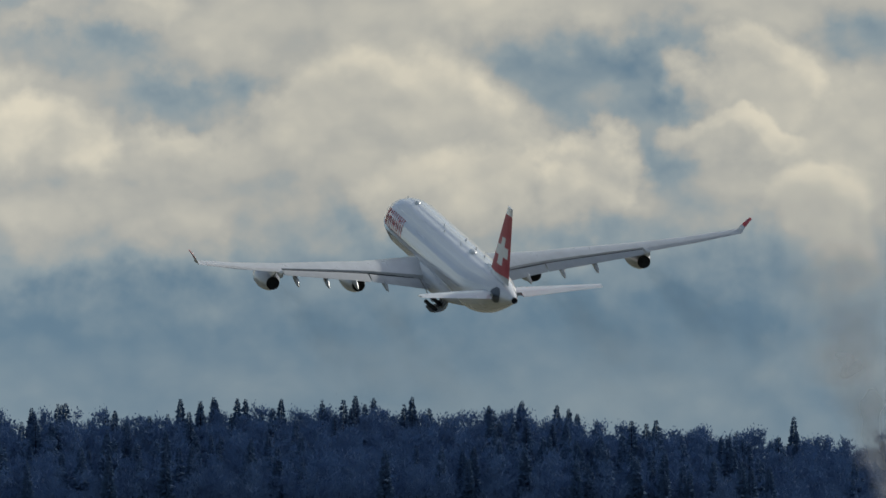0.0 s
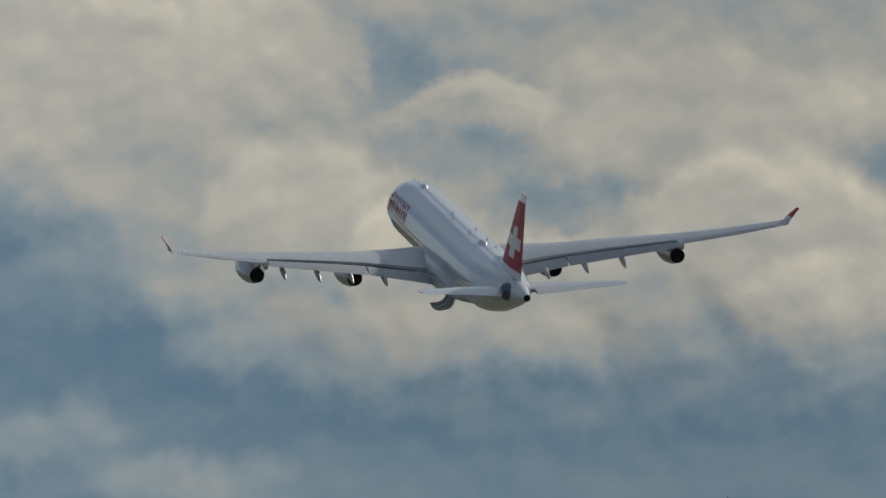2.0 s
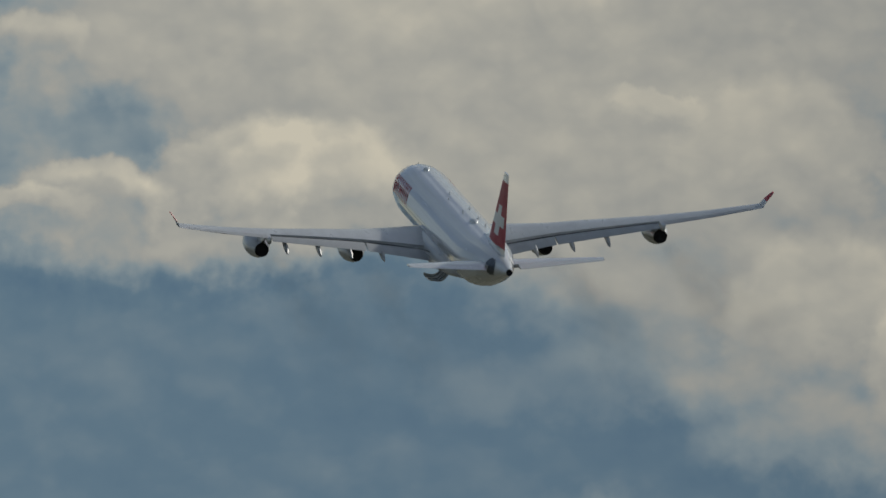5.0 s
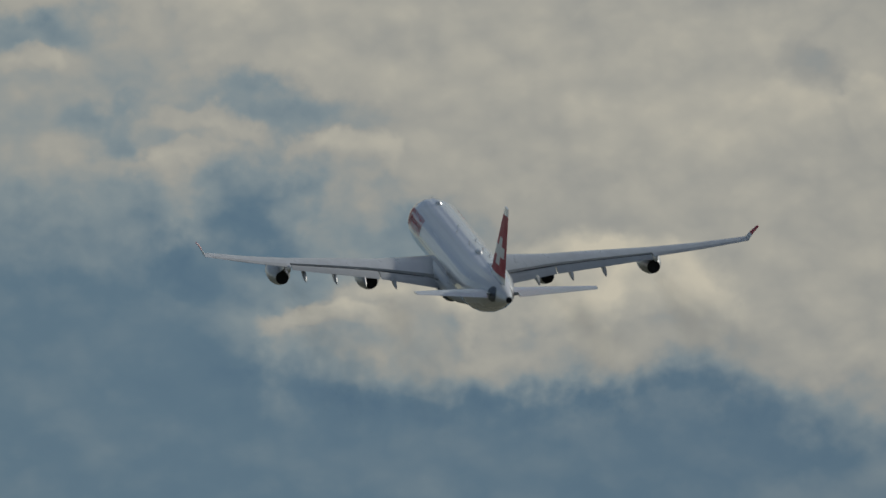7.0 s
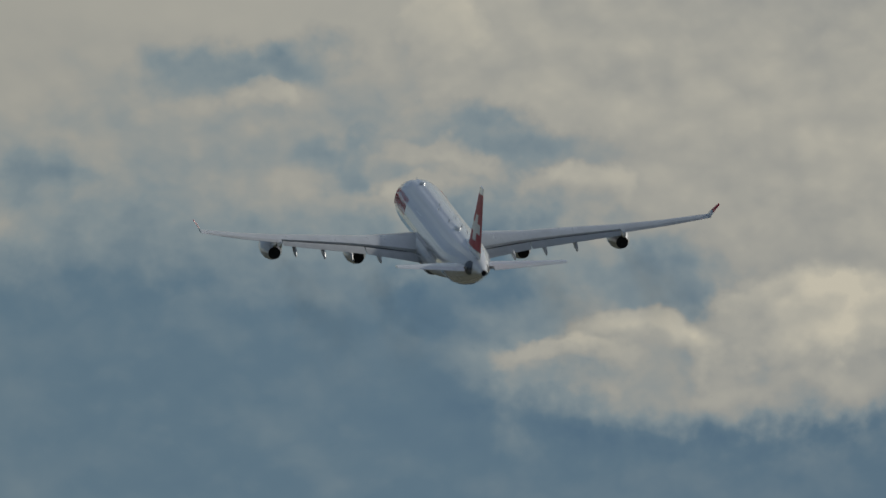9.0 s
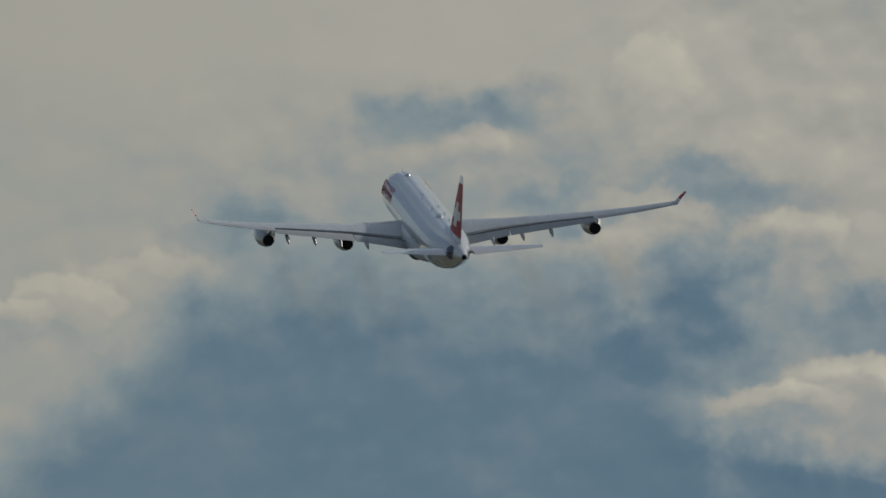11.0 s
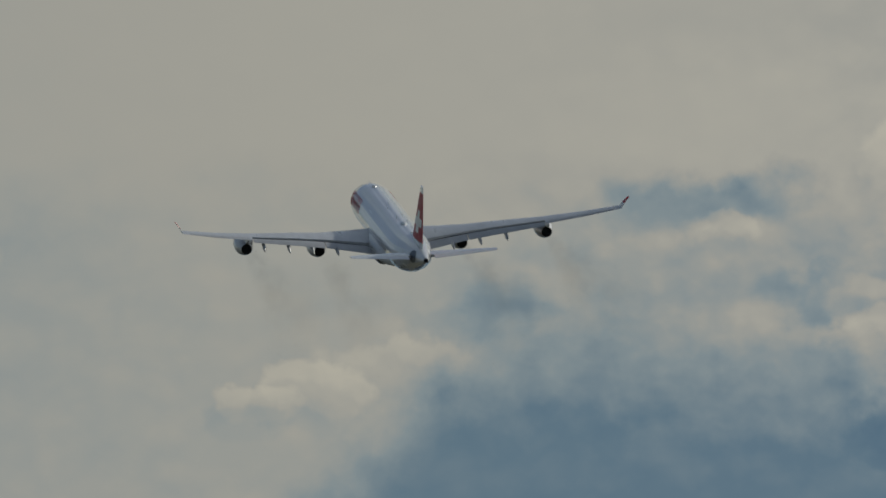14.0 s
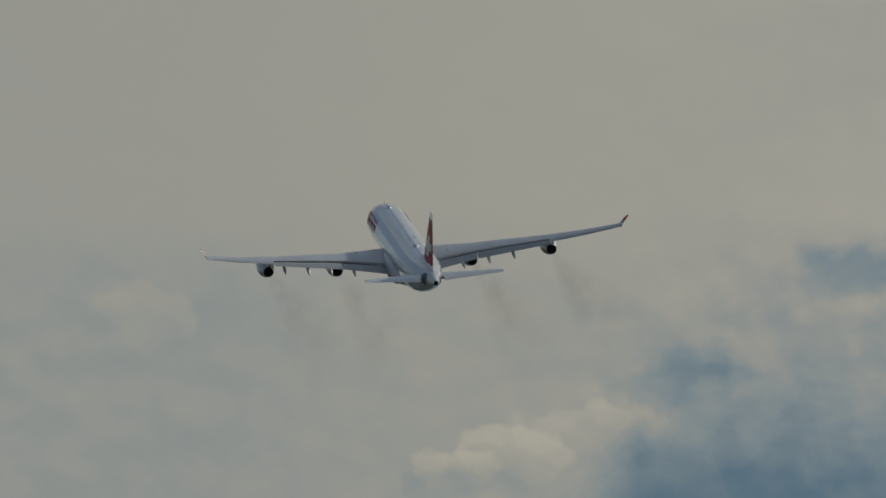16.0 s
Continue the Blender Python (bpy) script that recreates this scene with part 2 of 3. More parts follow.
def cloud_sky():
    """Emission of the far sky: blue-grey gaps, grey sheets and cream tops."""
    m = bpy.data.materials.new("cloudy_sky")
    m.use_nodes = True
    nt = m.node_tree
    nt.nodes.clear()
    node = nt.nodes.new
    group = cloud_density()
    uv = node("ShaderNodeUVMap")
    uv.uv_map = "sky_map"
    here, beyond, shift = node("ShaderNodeGroup"), node("ShaderNodeGroup"), node("ShaderNodeVectorMath")
    here.node_tree = beyond.node_tree = group
    shift.inputs[1].default_value = (0.020, 0.034, 0.0)
    nt.links.new(uv.outputs[0], shift.inputs[0])
    nt.links.new(uv.outputs[0], here.inputs[0])
    nt.links.new(shift.outputs[0], beyond.inputs[0])
    relief, shade = node("ShaderNodeMath"), node("ShaderNodeMath")
    relief.operation, shade.operation = "SUBTRACT", "MULTIPLY_ADD"
    nt.links.new(here.outputs[0], relief.inputs[0])
    nt.links.new(beyond.outputs[0], relief.inputs[1])
    nt.links.new(relief.outputs[0], shade.inputs[0])
    shade.inputs[1].default_value = 0.65
    nt.links.new(here.outputs[0], shade.inputs[2])
    ramp = node("ShaderNodeValToRGB")
    stops = ((0.0, (0.073, 0.134, 0.203)), (0.20, (0.110, 0.174, 0.231)), (0.42, (0.212, 0.262, 0.288)), (0.60, (0.330, 0.332, 0.308)),
             (0.80, (0.432, 0.418, 0.362)), (1.0, (0.560, 0.522, 0.425)))
    while len(ramp.color_ramp.elements) < len(stops):
        ramp.color_ramp.elements.new(0.5)
    for e, (at, c) in zip(ramp.color_ramp.elements, stops):
        e.position, e.color = at, (*c, 1)
    nt.links.new(shade.outputs[0], ramp.inputs[0])
    em, out = node("ShaderNodeEmission"), node("ShaderNodeOutputMaterial")
    sep, glow, side, cast, tint = (node("ShaderNode" + k) for k in ("SeparateXYZ", "MapRange", "MapRange", "Mix", "Mix"))
    for n in (cast, tint):
        n.data_type = "RGBA"
    cast.inputs[6].default_value, cast.inputs[7].default_value = (1.0, 1.0, 1.0, 1), (1.02, 1.0, 0.955, 1)
    tint.blend_type, tint.inputs[0].default_value = "MULTIPLY", 1.0
    side.inputs["From Min"].default_value, side.inputs["From Max"].default_value = -0.8, -2.9
    nt.links.new(sep.outputs[0], side.inputs["Value"])
    nt.links.new(side.outputs[0], cast.inputs[0])
    nt.links.new(ramp.outputs[0], tint.inputs[6])
    nt.links.new(cast.outputs[2], tint.inputs[7])
    nt.links.new(tint.outputs[2], em.inputs["Color"])
    nt.links.new(uv.outputs[0], sep.inputs[0])
    nt.links.new(sep.outputs[0], glow.inputs["Value"])
    for key, v in (("From Min", 0.5), ("From Max", -1.8), ("To Min", 1.02), ("To Max", 1.24)):
        glow.inputs[key].default_value = v
    nt.links.new(glow.outputs[0], em.inputs["Strength"])
    nt.links.new(em.outputs[0], out.inputs["Surface"])
    return m


def smoke(name, colour, thick, size, along=1.0, detail=3.0):
    """Thin smoke on sheets: thickest along the middle of the sheet's map, ragged by noise."""
    m = bpy.data.materials.new(name)
    m.use_nodes = True
    nt = m.node_tree
    nt.nodes.clear()
    node = nt.nodes.new
    uv = node("ShaderNodeUVMap")
    uv.uv_map = "smoke_map"
    sep = node("ShaderNodeSeparateXYZ")
    nt.links.new(uv.outputs[0], sep.inputs[0])

    def fade(socket, a, b):
        r = node("ShaderNodeMapRange")
        r.interpolation_type = "SMOOTHSTEP"
        r.inputs["From Min"].default_value, r.inputs["From Max"].default_value = a, b
        nt.links.new(socket, r.inputs["Value"])
        return r.outputs[0]

    def times(a, b):
        n = node("ShaderNodeMath")
        n.operation = "MULTIPLY"
        for i, v in enumerate((a, b)):
            if isinstance(v, bpy.types.NodeSocket):
                nt.links.new(v, n.inputs[i])
            else:
                n.inputs[i].default_value = v
        return n.outputs[0]

    side = node("ShaderNodeMath")
    side.operation = "ABSOLUTE"
    nt.links.new(sep.outputs[0], side.inputs[0])
    tc = node("ShaderNodeTexCoord")
    no = node("ShaderNodeTexNoise")
    no.inputs["Scale"].default_value, no.inputs["Detail"].default_value = 1.0 / size, detail
    mp = node("ShaderNodeMapping")
    mp.inputs["Scale"].default_value = (1.0, along, 1.0)
    nt.links.new(tc.outputs["Object"], mp.inputs["Vector"])
    nt.links.new(mp.outputs[0], no.inputs["Vector"])
    a = times(fade(side.outputs[0], 1.0, 0.0), times(fade(sep.outputs[1], 1.0, 0.25), fade(sep.outputs[1], 0.0, 0.06)))
    a = times(times(a, fade(no.outputs["Fac"], 0.25, 0.75)), thick)
    tr, df, mx, out = node("ShaderNodeBsdfTransparent"), node("ShaderNodeBsdfDiffuse"), node("ShaderNodeMixShader"), node("ShaderNodeOutputMaterial")
    df.inputs[0].default_value = (*colour, 1)
    nt.links.new(a, mx.inputs[0])
    nt.links.new(tr.outputs[0], mx.inputs[1])
    nt.links.new(df.outputs[0], mx.inputs[2])
    nt.links.new(mx.outputs[0], out.inputs["Surface"])
    return m


SKY = cloud_sky()
EXHAUST = smoke("exhaust_smoke", (0.14, 0.11, 0.08), 0.17, 4.5, along=0.2)
STEAM = smoke("drifting_steam", (0.80, 0.76, 0.75), 0.45, 11.0, detail=2.0)


# ---- mesh helpers ----
def part(name, bm, material, parent, label="", smooth=True, kind=""):
    me = bpy.data.meshes.new(name)
    bmesh.ops.recalc_face_normals(bm, faces=bm.faces)
    bm.to_mesh(me)
    bm.free()
    me.materials.append(material)
    if smooth:
        me.polygons.foreach_set("use_smooth", [True] * len(me.polygons))
        me.set_sharp_from_angle(angle=radians(38))
    ob = new(name, me)
    ob.parent = parent
    return tagged(ob, label=label, kind=kind)


def loft(rings, closed=True, caps=True, bm=None):
    """A skin through rings of equal length."""
    bm = bm or bmesh.new()
    rows = [[bm.verts.new(p) for p in ring] for ring in rings]
    n = len(rows[0])
    for a, b in zip(rows, rows[1:]):
        for i in range(n if closed else n - 1):
            j = (i + 1) % n
            bm.faces.new((a[i], a[j], b[j], b[i]))
    if caps:
        bm.faces.new(rows[0][::-1])
        bm.faces.new(rows[-1])
    return bm


def lerp(x, xs, ys):
    return float(np.interp(x, xs, ys))


def ring_y(y, rx, rz, cx, cz, n=48, flat=0.0):
    """An oval ring across the y axis."""
    return [(cx + rx * math.sin(2 * math.pi * i / n), y, cz + rz * math.cos(2 * math.pi * i / n) * (1 - flat * (math.cos(2 * math.pi * i / n) < 0))) for i in range(n)]


def tube(rings, n=32, caps=True, centre=(0, 0)):
    """A body of revolution along y: rings of (y, radius)."""
    return loft([ring_y(y, r, r, centre[0], centre[1], n) for y, r in rings], caps=caps)


def section(le, chord, z, thick, x, part_from=0.0, part_to=1.0, drop=0.0, n=9, twist=0.0):
    """A wing section at span x: le is the y of the leading edge; the chord runs towards -y."""
    pts = []
    us = [part_from + (part_to - part_from) * 0.5 * (1 - math.cos(math.pi * i / (n - 1))) for i in range(n)]

    def half(u):
        return thick * 5 * (0.2969 * math.sqrt(max(u, 0.0)) - 0.126 * u - 0.3516 * u * u + 0.2843 * u ** 3 - 0.1015 * u ** 4) + 0.0015

    def camber(u):
        return 0.02 * math.sin(math.pi * min(1, u))

    for u in us:
        pts.append((x, le - u * chord, z + (camber(u) + half(u) - math.tan(radians(twist)) * (u - 0.4)) * chord))
    for u in us[::-1]:
        pts.append((x, le - u * chord, z + (camber(u) - half(u) - math.tan(radians(twist)) * (u - 0.4)) * chord))
    return pts


def mirrored(points, side):
    return [(x * side, y, z) for x, y, z in points]


# ---- ground, ridge and far sky ----
CREST_X = [-700.0, -200.0, 35.8, 69.9, 108.4, 141.0, 175.0, 186.0, 205.0, 224.0, 243.0, 280.0, 600.0, 900.0]
CREST_Z = [153.0, 162.0, 169.8, 171.6, 173.8, 174.6, 175.0, 174.0, 172.6, 171.0, 169.8, 167.8, 154.0, 148.0]
RIDGE_Y, TREE_H = 3500.0, 25.0


def ground_z(x, y):
    crest = lerp(x, CREST_X, CREST_Z) - TREE_H
    if y <= 1700.0:
        return 0.0
    if y <= RIDGE_Y:
        k = (y - 1700.0) / (RIDGE_Y - 1700.0)
        return crest * k ** 2.0
    return crest * (1 - 0.25 * min(1.0, (y - RIDGE_Y) / 1400.0))


def ground():
    xs = sorted(set(np.linspace(-4200, 4200, 43).tolist() + np.linspace(-700, 900, 81).tolist()))
    ys = sorted(set(np.linspace(-1500, 4950, 44).tolist() + np.linspace(3300, 3560, 53).tolist()))
    bm = bmesh.new()
    grid = [[bm.verts.new((x, y, ground_z(x, y))) for x in xs] for y in ys]
    for a, b in zip(grid, grid[1:]):
        for i in range(len(xs) - 1):
            bm.faces.new((a[i], a[i + 1], b[i + 1], b[i]))
    tagged(part("ground", bm, GRASS, None), "dull green meadow rising to a wooded ridge", "ground", kind="structure")


def backdrop():
    """A piece of sky round the camera, far behind the ridge."""
    me = bpy.data.meshes.new("backdrop")
    fine = 2.41 / 1.568
    azs, els, R = np.linspace(-8, 8, 33), np.linspace(-0.5, 9.5, 21), 4600.0
    verts = [tuple(aim(a, e, R)) for e in els for a in azs]
    n = len(azs)
    faces = [(j * n + i, j * n + i + 1, (j + 1) * n + i + 1, (j + 1) * n + i) for j in range(len(els) - 1) for i in range(n - 1)]
    me.from_pydata(verts, [], faces)
    layer = me.uv_layers.new(name="sky_map")
    for loop in me.loops:
        j, i = divmod(loop.vertex_index, n)
        layer.data[loop.index].uv = ((azs[i] - 2.8665) / fine + 0.784, (els[j] - 3.2) / fine - 0.441)
    me.polygons.foreach_set("use_smooth", [True] * len(me.polygons))
    me.materials.append(SKY)
    tagged(new("backdrop", me), "cloudy sky with cream tops and blue-grey gaps", "sky", kind="structure")


# ---- trees ----
def spruce_meshes(seed, height, spread, ragged=0.25):
    rnd = random.Random(seed)
    trunk = tube_z([(0, 0.32), (height * 0.5, 0.2), (height * 0.98, 0.03)], 6)
    bm = bmesh.new()
    z = height * 0.16
    while z < height * 0.985:
        k = (height - z) / (height * 0.84)
        reach = spread * (k ** 0.7) * (0.75 + 0.25 * rnd.random())
        count = 5 + int(4 * k)
        turn = rnd.random() * 6.28
        for i in range(count):
            if rnd.random() < ragged * 0.5:
                continue
            a = turn + 6.283 * i / count + rnd.uniform(-0.25, 0.25)
            r = reach * rnd.uniform(0.65, 1.15) + 0.12
            c, s = math.cos(a), math.sin(a)
            lift, droop, wide = 0.10 * r, -0.22 * r, 0.24 * r + 0.10
            p0 = bm.verts.new((0, 0, z))
            p1 = bm.verts.new((c * r * 0.55 - s * wide, s * r * 0.55 + c * wide, z + lift - 0.18 * r))
            p2 = bm.verts.new((c * r * 0.55 + s * wide, s * r * 0.55 - c * wide, z + lift - 0.18 * r))
            p3 = bm.verts.new((c * r * 0.5, s * r * 0.5, z + lift))
            p4 = bm.verts.new((c * r, s * r, z + droop + 0.12 * r))
            p5 = bm.verts.new((c * r * 0.7, s * r * 0.7, z + droop - 0.25 * r))
            for f in ((p0, p1, p3), (p0, p3, p2), (p1, p4, p3), (p3, p4, p2), (p3, p5, p4), (p0, p5, p3)):
                bm.faces.new(f)
        z += rnd.uniform(0.26, 0.48) * (0.5 + 0.7 * k)
    return trunk, bm


def tube_z(rings, n):
    return loft([[(r * math.cos(6.2832 * i / n), r * math.sin(6.2832 * i / n), z) for i in range(n)] for z, r in rings])


def broadleaf_meshes(seed, height, spread, depth=3, sprays=120):
    """A bare winter tree: limbs that fork to fine twigs."""
    rnd = random.Random(seed)
    trunk = tube_z([(0, 0.38), (height * 0.35, 0.27), (height * 0.6, 0.12)], 6)
    bm = bmesh.new()

    def limb(p, d, length, r, depth):
        q = p + d * length
        side = d.orthogonal().normalized()
        other = d.cross(side)
        rings = []
        for at, rad in ((p, r), (q, r * 0.6)):
            rings.append([bm.verts.new(at + rad * (side * math.cos(2.094 * i) + other * math.sin(2.094 * i))) for i in range(3)])
        for i in range(3):
            bm.faces.new((rings[0][i], rings[0][(i + 1) % 3], rings[1][(i + 1) % 3], rings[1][i]))
        if depth == 0:
            return
        for _ in range(rnd.choice((3, 3, 4)) if depth > 1 else 4):
            nd = (d + Vector((rnd.gauss(0, 0.6), rnd.gauss(0, 0.6), rnd.gauss(0.12, 0.4)))).normalized()
            limb(p + (q - p) * rnd.uniform(0.6, 1.0), nd, length * rnd.uniform(0.55, 0.8), max(r * 0.6, 0.055), depth - 1)

    tips = []
    for i in range(9):
        a = i * 1.05 + rnd.random()
        z = height * rnd.uniform(0.3, 0.62)
        d = Vector((math.cos(a) * spread, math.sin(a) * spread, rnd.uniform(0.9, 1.5))).normalized()
        limb(Vector((0, 0, z)), d, height * 0.145, 0.13, depth)
        tips.append(Vector((0, 0, z)) + d * height * rnd.uniform(0.17, 0.25))
    tips += [Vector((rnd.gauss(0, 0.8), rnd.gauss(0, 0.8), height * rnd.uniform(0.62, 0.90))) for _ in range(6)]
    # clouds of fine end twigs round the limbs, thin at the rim
    for tip in tips:
        reach = rnd.uniform(1.1, 1.8)
        for _ in range(sprays):
            at = tip + Vector((rnd.gauss(0, 0.40), rnd.gauss(0, 0.40), rnd.gauss(0, 0.34))) * reach
            size, a = rnd.uniform(0.10, 0.24), rnd.uniform(0, 6.283)
            c = [bm.verts.new(at + Vector((math.cos(a) * h, math.sin(a) * h, z)) * size) for h, z in ((-0.7, rnd.uniform(-1, 0)), (0.8, rnd.uniform(-0.8, 0.4)), (rnd.uniform(-0.5, 0.5), 1.5))]
            bm.faces.new(c)
    return trunk, bm


def forest():
    kinds = []
    for s, (h, w, rg) in enumerate(((26, 3.9, 0.2), (24, 3.3, 0.4), (28, 4.2, 0.3), (22, 3.6, 0.5))):
        tree = new("spruce_tree")
        trunk, crown = spruce_meshes(s, h, w, rg)
        part("trunk", trunk, BARK, tree)
        part("crown", crown, SPRUCE_HAZED, tree, smooth=False)
        tagged(tree, "dark narrow spruce in dense ridge-top woodland", "tree", "trees on the ridge")
        kinds.append((tree, h))
    for s, (h, w) in enumerate(((24, 0.7), (23, 0.9), (25, 0.6), (22, 0.8))):
        tree = new("bare_broadleaf_tree")
        trunk, crown = broadleaf_meshes(40 + s, h, w, 3, 170)
        part("trunk", trunk, BARK, tree)
        part("crown", crown, TWIGS_HAZED, tree, "fine leafless twigs", smooth=False)
        tagged(tree, "leafless broadleaf tree in dense ridge-top woodland", "tree", "trees on the ridge")
        kinds.append((tree, h))
    thin = []
    for s, (h, w) in enumerate(((24, 0.7), (23, 0.9), (25, 0.6), (22, 0.8))):
        trunk, crown = broadleaf_meshes(60 + s, h, w, 2, 80)
        trunk.free()
        crown.verts.index_update()
        thin.append((np.array([v.co[:] for v in crown.verts]), [tuple(v.index for v in f.verts) for f in crown.faces]))
        crown.free()
    rnd = random.Random(5)
    used = set()
    spots = []
    for row in range(5):
        x = 20.0 + rnd.random() * 3
        while x < 262.0:
            spots.append((x + rnd.uniform(-0.8, 0.8), RIDGE_Y - 5.0 * row + rnd.uniform(-1.5, 1.5)))
            x += rnd.uniform(2.6, 4.4)
    far_rows = [(x + rnd.uniform(-1, 1), RIDGE_Y - 25.0 - 6.0 * row + rnd.uniform(-2, 2)) for row in range(9) for x in np.arange(10, 275, 4.5)]

    def place(x, y):
        conifer = rnd.random() < 0.30 + 0.18 * math.sin(x * 0.07)
        k = rnd.randrange(4) if conifer else 4 + rnd.randrange(4)
        tall = rnd.uniform(0.84, 1.0) * (rnd.uniform(0.95, 1.03) if conifer else 1.0)
        m = Matrix.Translation((x, y, ground_z(x, y) - 0.4)) @ Matrix.Rotation(rnd.random() * 6.28, 4, "Z")
        return k, m, tall * TREE_H / kinds[k][1]

    for x, y in spots:
        k, m, s = place(x, y)
        tree = kinds[k][0]
        if k not in used:
            used.add(k)
            tree.matrix_basis = m @ Matrix.Scale(s, 4)
        else:
            ob = copy_thing(tree, m)
            ob.scale = (s, s, s)
    for x, y, tall in ((112.3, -3.0, 0.96), (131.4, -2.0, 0.97), (134.6, -6.0, 0.97), (137.0, -1.0, 0.97), (140.8, -4.0, 0.97), (148.2, -2.0, 0.96),
                       (154.9, -5.0, 0.96), (160.6, -1.0, 0.97), (163.6, -3.0, 0.96), (170.0, -2.0, 0.96), (188.0, -2.0, 0.96), (196.0, -4.0, 0.96)):
        k = int(x * 10) % 4
        y += RIDGE_Y
        s = tall * TREE_H / kinds[k][1]
        copy_thing(kinds[k][0], pose(x, y, ground_z(x, y) - 0.4, 0, 0, x * 7)).scale = (s, s, s)
    # the rest of the wood, too dense to count
    V, F, base = [], [], 0
    V2, F2, base2 = [], [], 0
    for x, y in far_rows + [(rnd.uniform(-500, 700), RIDGE_Y + rnd.uniform(-220, 60)) for _ in range(1400)]:
        inside = 10 < x < 275 and y > RIDGE_Y - 85
        if not inside and -30 < x < 320:
            continue
        k, m, s = place(x, y)
        if inside:
            if k > 3:
                co, tri = thin[k - 4]
            else:
                me = [c for c in kinds[k][0].children if c.name.startswith("crown")][0].data
                co = np.array([v.co[:] for v in me.vertices])
                tri = [tuple(f.vertices) for f in me.polygons]
        else:
            n, h = 7, kinds[k][1]
            co = np.array([(1.9 * math.cos(6.283 * i / n) * (1 + 0.3 * (i % 2)), 1.9 * math.sin(6.283 * i / n), h * 0.25 + (i % 3)) for i in range(n)] + [(0, 0, h), (0, 0, 0)])
            tri = [(i, (i + 1) % n, n) for i in range(n)] + [((i + 1) % n, i, n + 1) for i in range(n)]
        mm = np.array(m)
        w = (co * s) @ mm[:3, :3].T + mm[:3, 3]
        if k < 4:
            V.append(w); F += [tuple(i + base for i in f) for f in tri]; base += len(w)
        else:
            V2.append(w); F2 += [tuple(i + base2 for i in f) for f in tri]; base2 += len(w)
    for name, v, f, material, label in (("spruce_wood", V, F, SPRUCE_HAZED, "dense dark spruce woodland on the hillside"),
                                        ("broadleaf_wood", V2, F2, TWIGS_HAZED, "dense leafless broadleaf woodland on the hillside")):
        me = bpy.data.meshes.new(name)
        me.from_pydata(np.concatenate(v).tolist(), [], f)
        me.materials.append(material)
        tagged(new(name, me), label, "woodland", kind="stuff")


# ---- the airliner: x to its starboard, y forward, z up, origin on the fuselage axis ----
FUS_Y = [31.0, 30.7, 30.0, 28.8, 27.2, 25.2, 23.0, 20.5, 12.0, 0.0, -9.0, -13.0, -16.0, -18.5, -21.0, -23.5, -26.0, -28.5, -30.5, -32.4]
FUS_RX = [0.06, 0.48, 1.02, 1.58, 2.08, 2.48, 2.72, 2.82, 2.82, 2.82, 2.82, 2.82, 2.78, 2.62, 2.34, 1.98, 1.55, 1.08, 0.68, 0.34]
FUS_RZ = [0.06, 0.46, 0.98, 1.54, 2.04, 2.44, 2.72, 2.82, 2.82, 2.82, 2.82, 2.82, 2.74, 2.55, 2.26, 1.92, 1.52, 1.08, 0.70, 0.36]
FUS_CZ = [-0.62, -0.60, -0.55, -0.44, -0.30, -0.16, -0.05, 0.0, 0.0, 0.0, 0.0, 0.0, 0.07, 0.25, 0.50, 0.78, 1.04, 1.28, 1.44, 1.55]


def hull(y, angle, proud=0.0):
    """A point on the fuselage skin; angle in degrees from the top, positive to starboard."""
    o = [lerp(-y, [-v for v in FUS_Y], t) for t in (FUS_RX, FUS_RZ, FUS_CZ)]
    a = radians(angle)
    return ((o[0] + proud) * math.sin(a), y, o[2] + (o[1] + proud) * math.cos(a))


def hull_patch(quads, proud=0.035, steps=5):
    """Thin raised patches on the fuselage: each of (y0, y1, angle0, angle1, slant)."""
    bm = bmesh.new()
    for y0, y1, a0, a1, slant in quads:
        grid = []
        for i in range(steps + 1):
            a = a0 + (a1 - a0) * i / steps
            dy = slant * i / steps
            grid.append([bm.verts.new(hull(y0 + dy, a, proud)), bm.verts.new(hull(y1 + dy, a, proud))])
        for g, h in zip(grid, grid[1:]):
            bm.faces.new((g[0], g[1], h[1], h[0]))
        rim = [g[0] for g in grid] + [g[1] for g in grid[::-1]]
        deep = [bm.verts.new(v.co * 1.0 - Vector((v.co.x, 0, v.co.z)).normalized() * 0.03) for v in rim]
        for i in range(len(rim)):
            j = (i + 1) % len(rim)
            bm.faces.new((rim[i], rim[j], deep[j], deep[i]))
    return bm


WX = [0.0, 2.8, 9.6, 13.0, 19.5, 24.5, 29.2]
WLE = [11.3, 9.5, 5.2, 3.07, -1.02, -4.17, -7.1]
WTE = [-2.6, -2.9, -3.7, -4.9, -6.4, -8.1, -9.7]
WZ = [-1.95, -1.80, -0.72, -0.10, 0.92, 1.88, 2.95]
WTH = [0.13, 0.13, 0.097, 0.092, 0.09, 0.088, 0.085]
WTW = [3.2, 3.0, -0.3, -0.7, -0.9, -1.0, -1.0]


def wing_at(x, a=0.0, b=1.0):
    le, te = lerp(x, WX, WLE), lerp(x, WX, WTE)
    return section(le, le - te, lerp(x, WX, WZ), lerp(x, WX, WTH), x, a, b, twist=lerp(x, WX, WTW))


